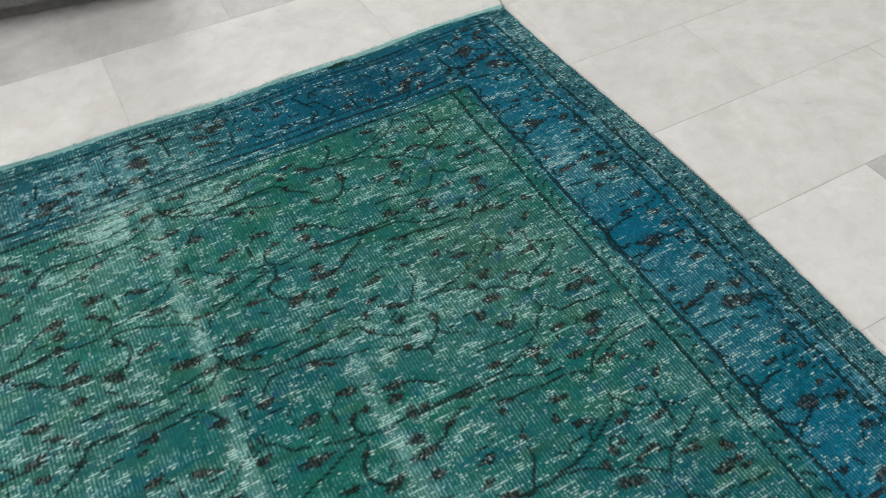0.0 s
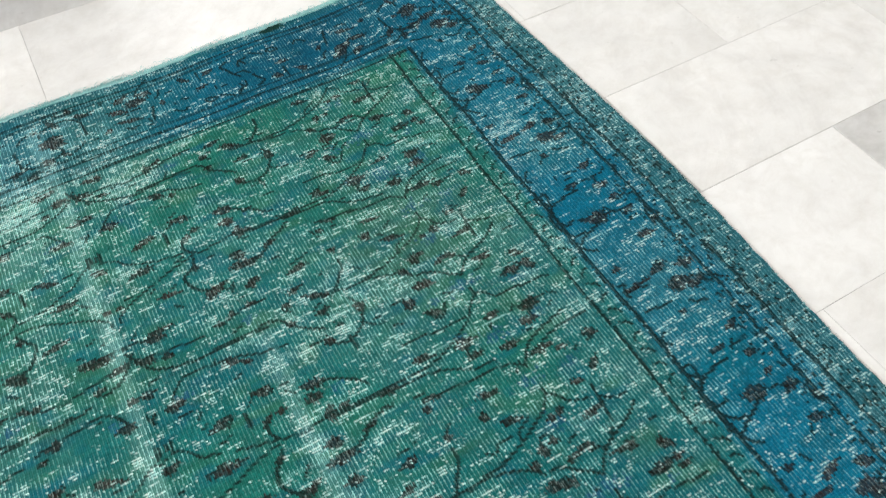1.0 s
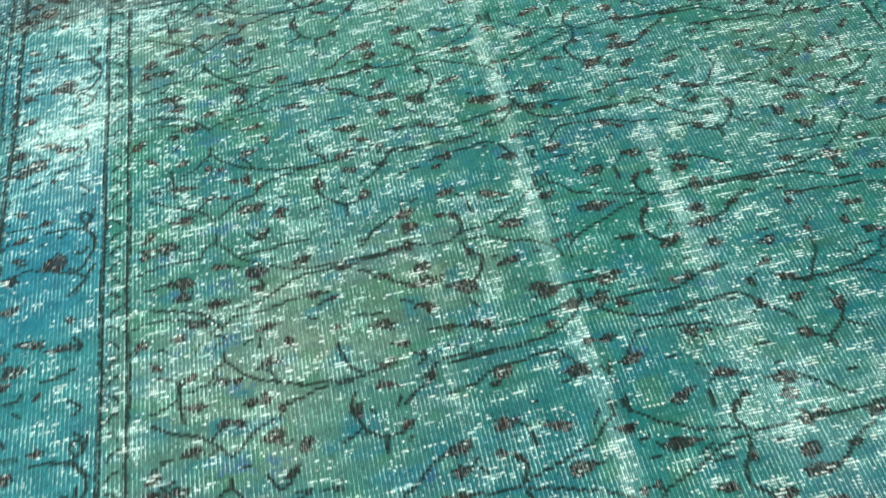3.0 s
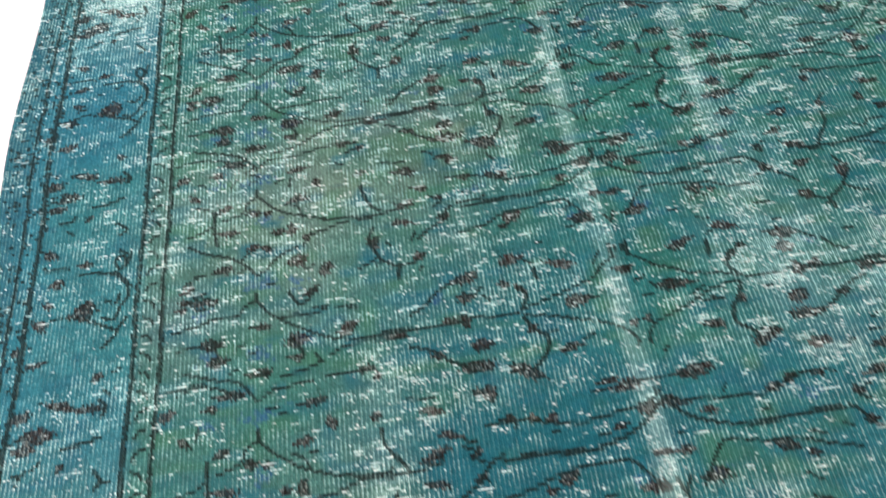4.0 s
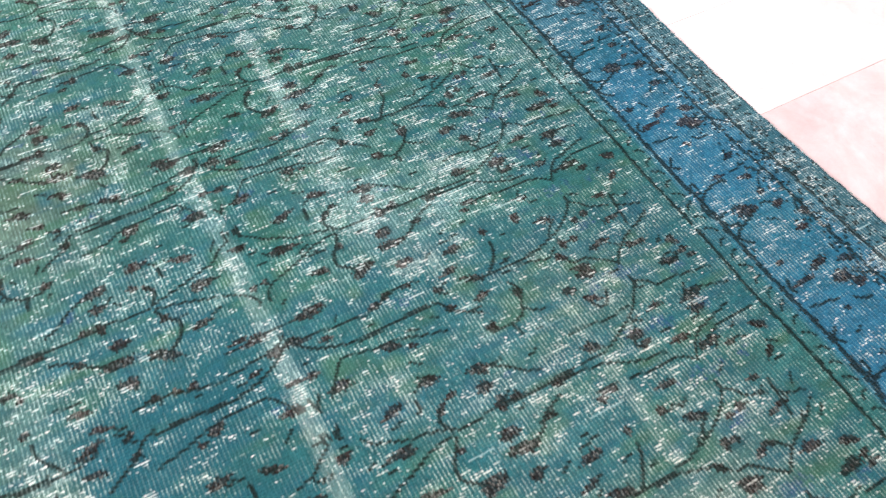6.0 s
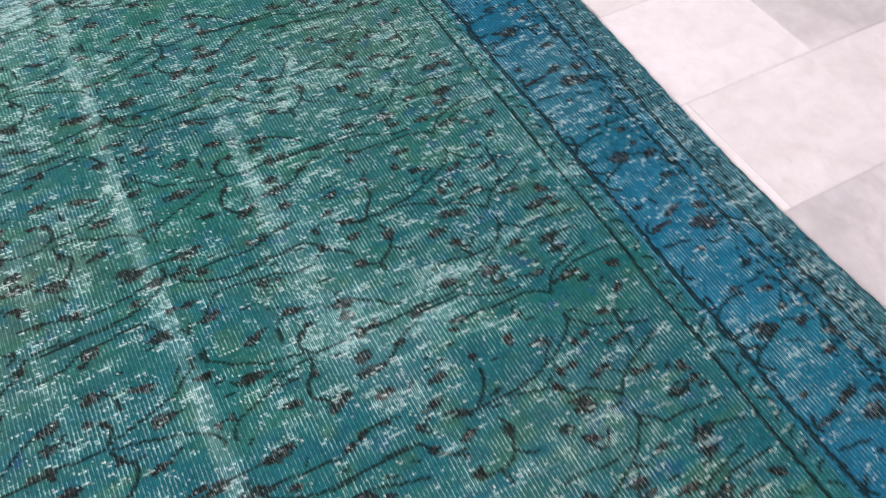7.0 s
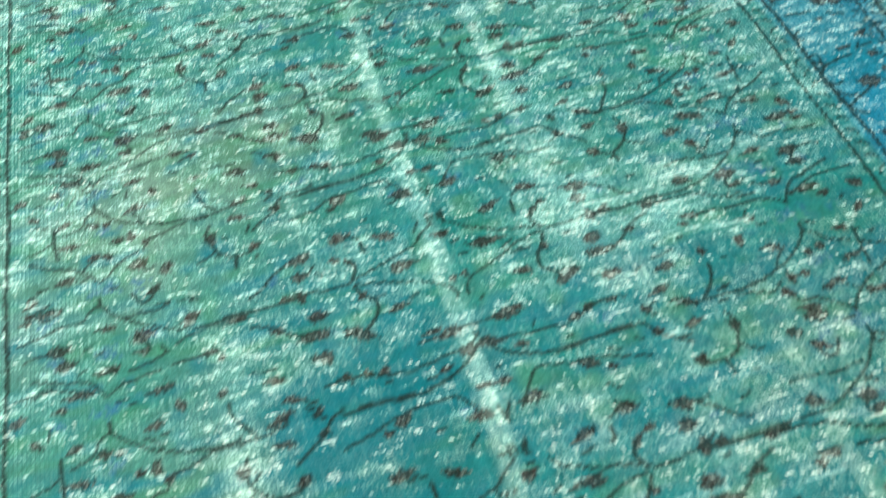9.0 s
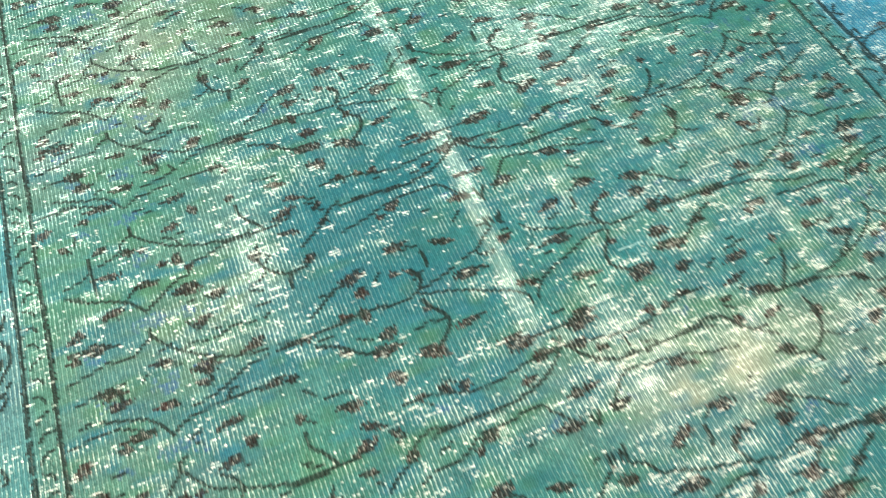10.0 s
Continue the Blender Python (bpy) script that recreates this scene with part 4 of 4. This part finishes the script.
ys = np.arange(FAR + 0.001, NEAR, -0.004)
part("selvedge", cord_along([((RIGHT + float(edge_right(y)) + 0.0008 * math.sin(y * 140 + 0.66)) * U, y * U, 0.0018 + 0.0006 * noise.noise((3, y * 90, 0))) for y in ys], 0.0021, 0.22), SELVEDGE, rug, "dark blue overcast wool edge")
part("selvedge", cord_along([((LEFT + float(edge_left(y))) * U, y * U, 0.0018 + 0.0006 * noise.noise((3, y * 90, 0))) for y in ys], 0.0021, 0.22), SELVEDGE, rug, "dark blue overcast wool edge")


def end_strip(y, sign):
    """The narrow flat-woven strip that closes an end."""
    bm = bmesh.new()
    xs = np.linspace(LEFT, RIGHT - 0.006, 260)
    rows = []
    for x in xs:
        wave = float(edge_far(x)) * (sign > 0) + 0.0012 * math.sin(x * 11)
        out = 0.0060 + 0.0020 * math.sin(x * 47) * math.sin(x * 13 + 2) + 0.0008 * noise.noise((x * 60, y, 0))
        rows.append([bm.verts.new((x * U, (y + wave + sign * d) * U, z)) for d, z in ((-0.001, 0.0044), (out * 0.6, 0.0038), (out, 0.0010))])
    for a, b in zip(rows, rows[1:]):
        for k in range(2):
            bm.faces.new((a[k], b[k], b[k + 1], a[k + 1]))
    bmesh.ops.recalc_face_normals(bm, faces=bm.faces)
    return bm


part("end_finish", end_strip(FAR, 1), END_CLOTH, rug, "narrow pale turquoise woven end strip")
part("end_finish", end_strip(NEAR, -1), END_CLOTH, rug, "narrow pale turquoise woven end strip")


def fringe(y, sign, count):
    """Short frayed threads of pale turquoise cotton along an end."""
    bm = bmesh.new()
    for _ in range(count):
        x = random.uniform(LEFT, RIGHT - 0.006)
        thick_here = 0.5 + 0.5 * noise.noise((x * 14, y, 3))
        if random.random() > 0.35 + 0.8 * thick_here:
            continue
        px, py = x * U, (y + float(edge_far(x)) * (sign > 0) + sign * 0.003) * U
        long, turn = random.uniform(0.006, 0.018) + (0.014 if random.random() < 0.02 else 0), math.pi / 2 * sign + random.gauss(0, 0.55)
        last = None
        for s in range(4):
            f = s / 3
            bend = turn + f * random.gauss(0, 0.4)
            qx, qy = px + long * f * math.cos(bend), py + long * f * math.sin(bend)
            w, z = 0.0007 * (1 - 0.5 * f), 0.0030 * (1 - f) + 0.0006 + random.uniform(0, 0.0008)
            ring = [bm.verts.new((qx - w * math.sin(bend), qy + w * math.cos(bend), z)), bm.verts.new((qx, qy, z + w)), bm.verts.new((qx + w * math.sin(bend), qy - w * math.cos(bend), z))]
            if last:
                for k in range(3):
                    bm.faces.new((last[k], last[(k + 1) % 3], ring[(k + 1) % 3], ring[k]))
            last = ring
    return bm


tagged(part("fringe", fringe(FAR, 1, 9000), FRINGE, rug, "short frayed pale turquoise threads"), kind="stuff")
tagged(part("fringe", fringe(NEAR, -1, 2000), FRINGE, rug, "short frayed pale turquoise threads"), kind="stuff")


def edge_fuzz(count):
    """Wool fibres and pale weft ends that stand out along the long edges."""
    bm = bmesh.new()
    for n_hair in range(count):
        y = random.uniform(NEAR, FAR)
        sign = 1 if n_hair % 3 else -1
        x = (RIGHT + float(edge_right(y))) if sign > 0 else LEFT + float(edge_left(y))
        turn, long, w = (0 if sign > 0 else math.pi) + random.gauss(0, 0.7), random.uniform(0.002, 0.0065), random.uniform(0.0003, 0.0006)
        px, py, z = x * U, y * U, random.uniform(0.0012, 0.0042)
        qx, qy = px + long * math.cos(turn), py + long * math.sin(turn)
        sx, sy = -w * math.sin(turn), w * math.cos(turn)
        a, b, c, d = bm.verts.new((px - sx, py - sy, z)), bm.verts.new((px + sx, py + sy, z)), bm.verts.new((px, py, z + w * 1.5)), bm.verts.new((qx, qy, max(0.0005, z - random.uniform(0, 0.002))))
        for face in ((a, b, d), (b, c, d), (c, a, d), (a, c, b)):
            bm.faces.new(face)
    return bm


tagged(part("edge_fuzz", edge_fuzz(4200), END_CLOTH, rug, "frayed teal and pale fibres along the edges"), kind="stuff")


def stray_thread(points, radius):
    bm = bmesh.new()
    rings = []
    for n_ring, (x, y, z) in enumerate(points):
        ahead = (Vector(points[min(n_ring + 1, len(points) - 1)]) - Vector(points[max(n_ring - 1, 0)])).normalized()
        side = ahead.cross(Vector((0, 0, 1))).normalized()
        up = side.cross(ahead)
        rings.append([bm.verts.new(Vector((x, y, z)) + (side * math.cos(a) + up * math.sin(a)) * radius) for a in (k * math.pi / 2.5 for k in range(5))])
    for a, b in zip(rings, rings[1:]):
        for k in range(5):
            bm.faces.new((a[k], a[(k + 1) % 5], b[(k + 1) % 5], b[k]))
    bmesh.ops.recalc_face_normals(bm, faces=bm.faces)
    return bm


corner_x, corner_y = (RIGHT - 0.004) * U, (FAR + float(edge_far(RIGHT))) * U
part("loose_thread", stray_thread([(corner_x + 0.012 * math.sin(s * 2.2) * s, corner_y + 0.055 * s, 0.0035 - 0.0022 * s) for s in (k / 12 for k in range(13))], 0.0009), SELVEDGE, rug, "dark blue loose thread at the corner")

tuft = bmesh.new()
for strand in range(34):
    f = random.random()
    px, py = (-0.157 + 0.036 * f) * U, (FAR + float(edge_far(-0.133)) - 0.012 + 0.008 * random.random()) * U
    turn, last = random.uniform(-0.5, 0.7), None
    for step in range(5):
        g = step / 4
        x, y, z = px + 0.018 * g * math.cos(turn), py + 0.004 * math.sin(math.pi * g) + 0.006 * g * math.sin(turn), 0.0046 + 0.0022 * math.sin(math.pi * g) * (0.5 + 0.5 * f)
        ring = [tuft.verts.new((x, y + 0.0011 * math.cos(a), z + 0.0011 * math.sin(a))) for a in (0.0, 2.1, 4.2)]
        if last:
            for k in range(3):
                tuft.faces.new((last[k], last[(k + 1) % 3], ring[(k + 1) % 3], ring[k]))
        last = ring
tagged(part("frayed_tuft", tuft, TUFT, rug, "dark green frayed tuft of wool"), kind="stuff")

# ---- added block past the rug's end, dark grey in place of soft shadow ----
bench = tagged(new("bench"), "added dark grey block on short dark legs, standing in for a soft shadow", "bench")
bench.matrix_world = pose(-1.453, 0.615, 0, 0, 0, -9.5)
bm = bmesh.new()
# tall enough to hold north light back from the rug's far end
box(bm, -1.05, 0.0, 0.015, 1.05, 0.62, 0.66)
bmesh.ops.bevel(bm, geom=bm.edges[:], offset=0.05, segments=5, affect="EDGES")
part("shadow_block", bm, SHADOW_GREY, bench, "dark grey body of the shadow stand-in")
for lx in (-0.93, 0.93):
    for ly in (0.16, 0.50):
        bm = bmesh.new()
        bmesh.ops.create_cone(bm, cap_ends=True, segments=12, radius1=0.020, radius2=0.026, depth=0.040, matrix=Matrix.Translation((lx, ly, 0.0200)))
        part("leg", bm, DARK_WOOD, bench)

# ---- the floor: marble slabs in running bond, each one a piece ----
solid("floor", [(WEST, SOUTH, -0.10, EAST, NORTH, -0.0007)], GROUT, "white marble tiles with hairline joints, laid in running bond", "floor")
floor = bpy.data.objects["floor"]
TILE_X, TILE_Y, JOINT = 0.48 * U, 0.2145 * U, 0.0015


def slab_mesh(name, wide, deep, mat):
    bm = bmesh.new()
    e = 0.0003
    top = [bm.verts.new((x * (wide / 2 - e), y * (deep / 2 - e), 0.0)) for x, y in ((-1, -1), (1, -1), (1, 1), (-1, 1))]
    rim = [bm.verts.new((x * wide / 2, y * deep / 2, -e)) for x, y in ((-1, -1), (1, -1), (1, 1), (-1, 1))]
    low = [bm.verts.new((x * wide / 2, y * deep / 2, -0.010)) for x, y in ((-1, -1), (1, -1), (1, 1), (-1, 1))]
    bm.faces.new(top)
    for a, b in ((top, rim), (rim, low)):
        for k in range(4):
            bm.faces.new((a[k], b[k], b[(k + 1) % 4], a[(k + 1) % 4]))
    bmesh.ops.recalc_face_normals(bm, faces=bm.faces)
    mesh = bpy.data.meshes.new(name)
    bm.to_mesh(mesh)
    bm.free()
    mesh.materials.append(mat)
    return mesh


pick = random.Random(5)
cut = {}
row_first = math.floor((SOUTH / U + 0.412) / 0.2145)
row_last = math.ceil((NORTH / U + 0.412) / 0.2145)
for row in range(row_first, row_last):
    y0, y1 = -0.412 * U + row * TILE_Y, -0.412 * U + (row + 1) * TILE_Y
    y0, y1 = max(y0, SOUTH), min(y1, NORTH)
    start = (0.473 if row % 2 == 0 else 0.235) * U
    k0, k1 = math.floor((WEST - start) / TILE_X), math.ceil((EAST - start) / TILE_X)
    for k in range(k0, k1):
        x0, x1 = max(start + k * TILE_X, WEST), min(start + (k + 1) * TILE_X, EAST)
        if x1 - x0 < 0.03 or y1 - y0 < 0.03:
            continue
        grey = (row, k) in ((-2, 0), (-1, -1)) or pick.random() < 0.10
        if (row, k) in ((0, 0), (-1, 0), (0, -1), (-2, -1), (-3, 0), (-3, -1)):
            grey = False
        stone = GREY_MARBLE if grey else WHITE_MARBLE if (row, k) in ((-3, -1), (-2, -1)) else MARBLE
        key = (round(x1 - x0, 3), round(y1 - y0, 3), stone.name)
        if key not in cut:
            cut[key] = slab_mesh("tile", x1 - x0 - JOINT, y1 - y0 - JOINT, stone)
        slab = new("tile", cut[key])
        slab.parent = floor
        slab.location = ((x0 + x1) / 2, (y0 + y1) / 2, pick.uniform(-0.0003, 0.0002))
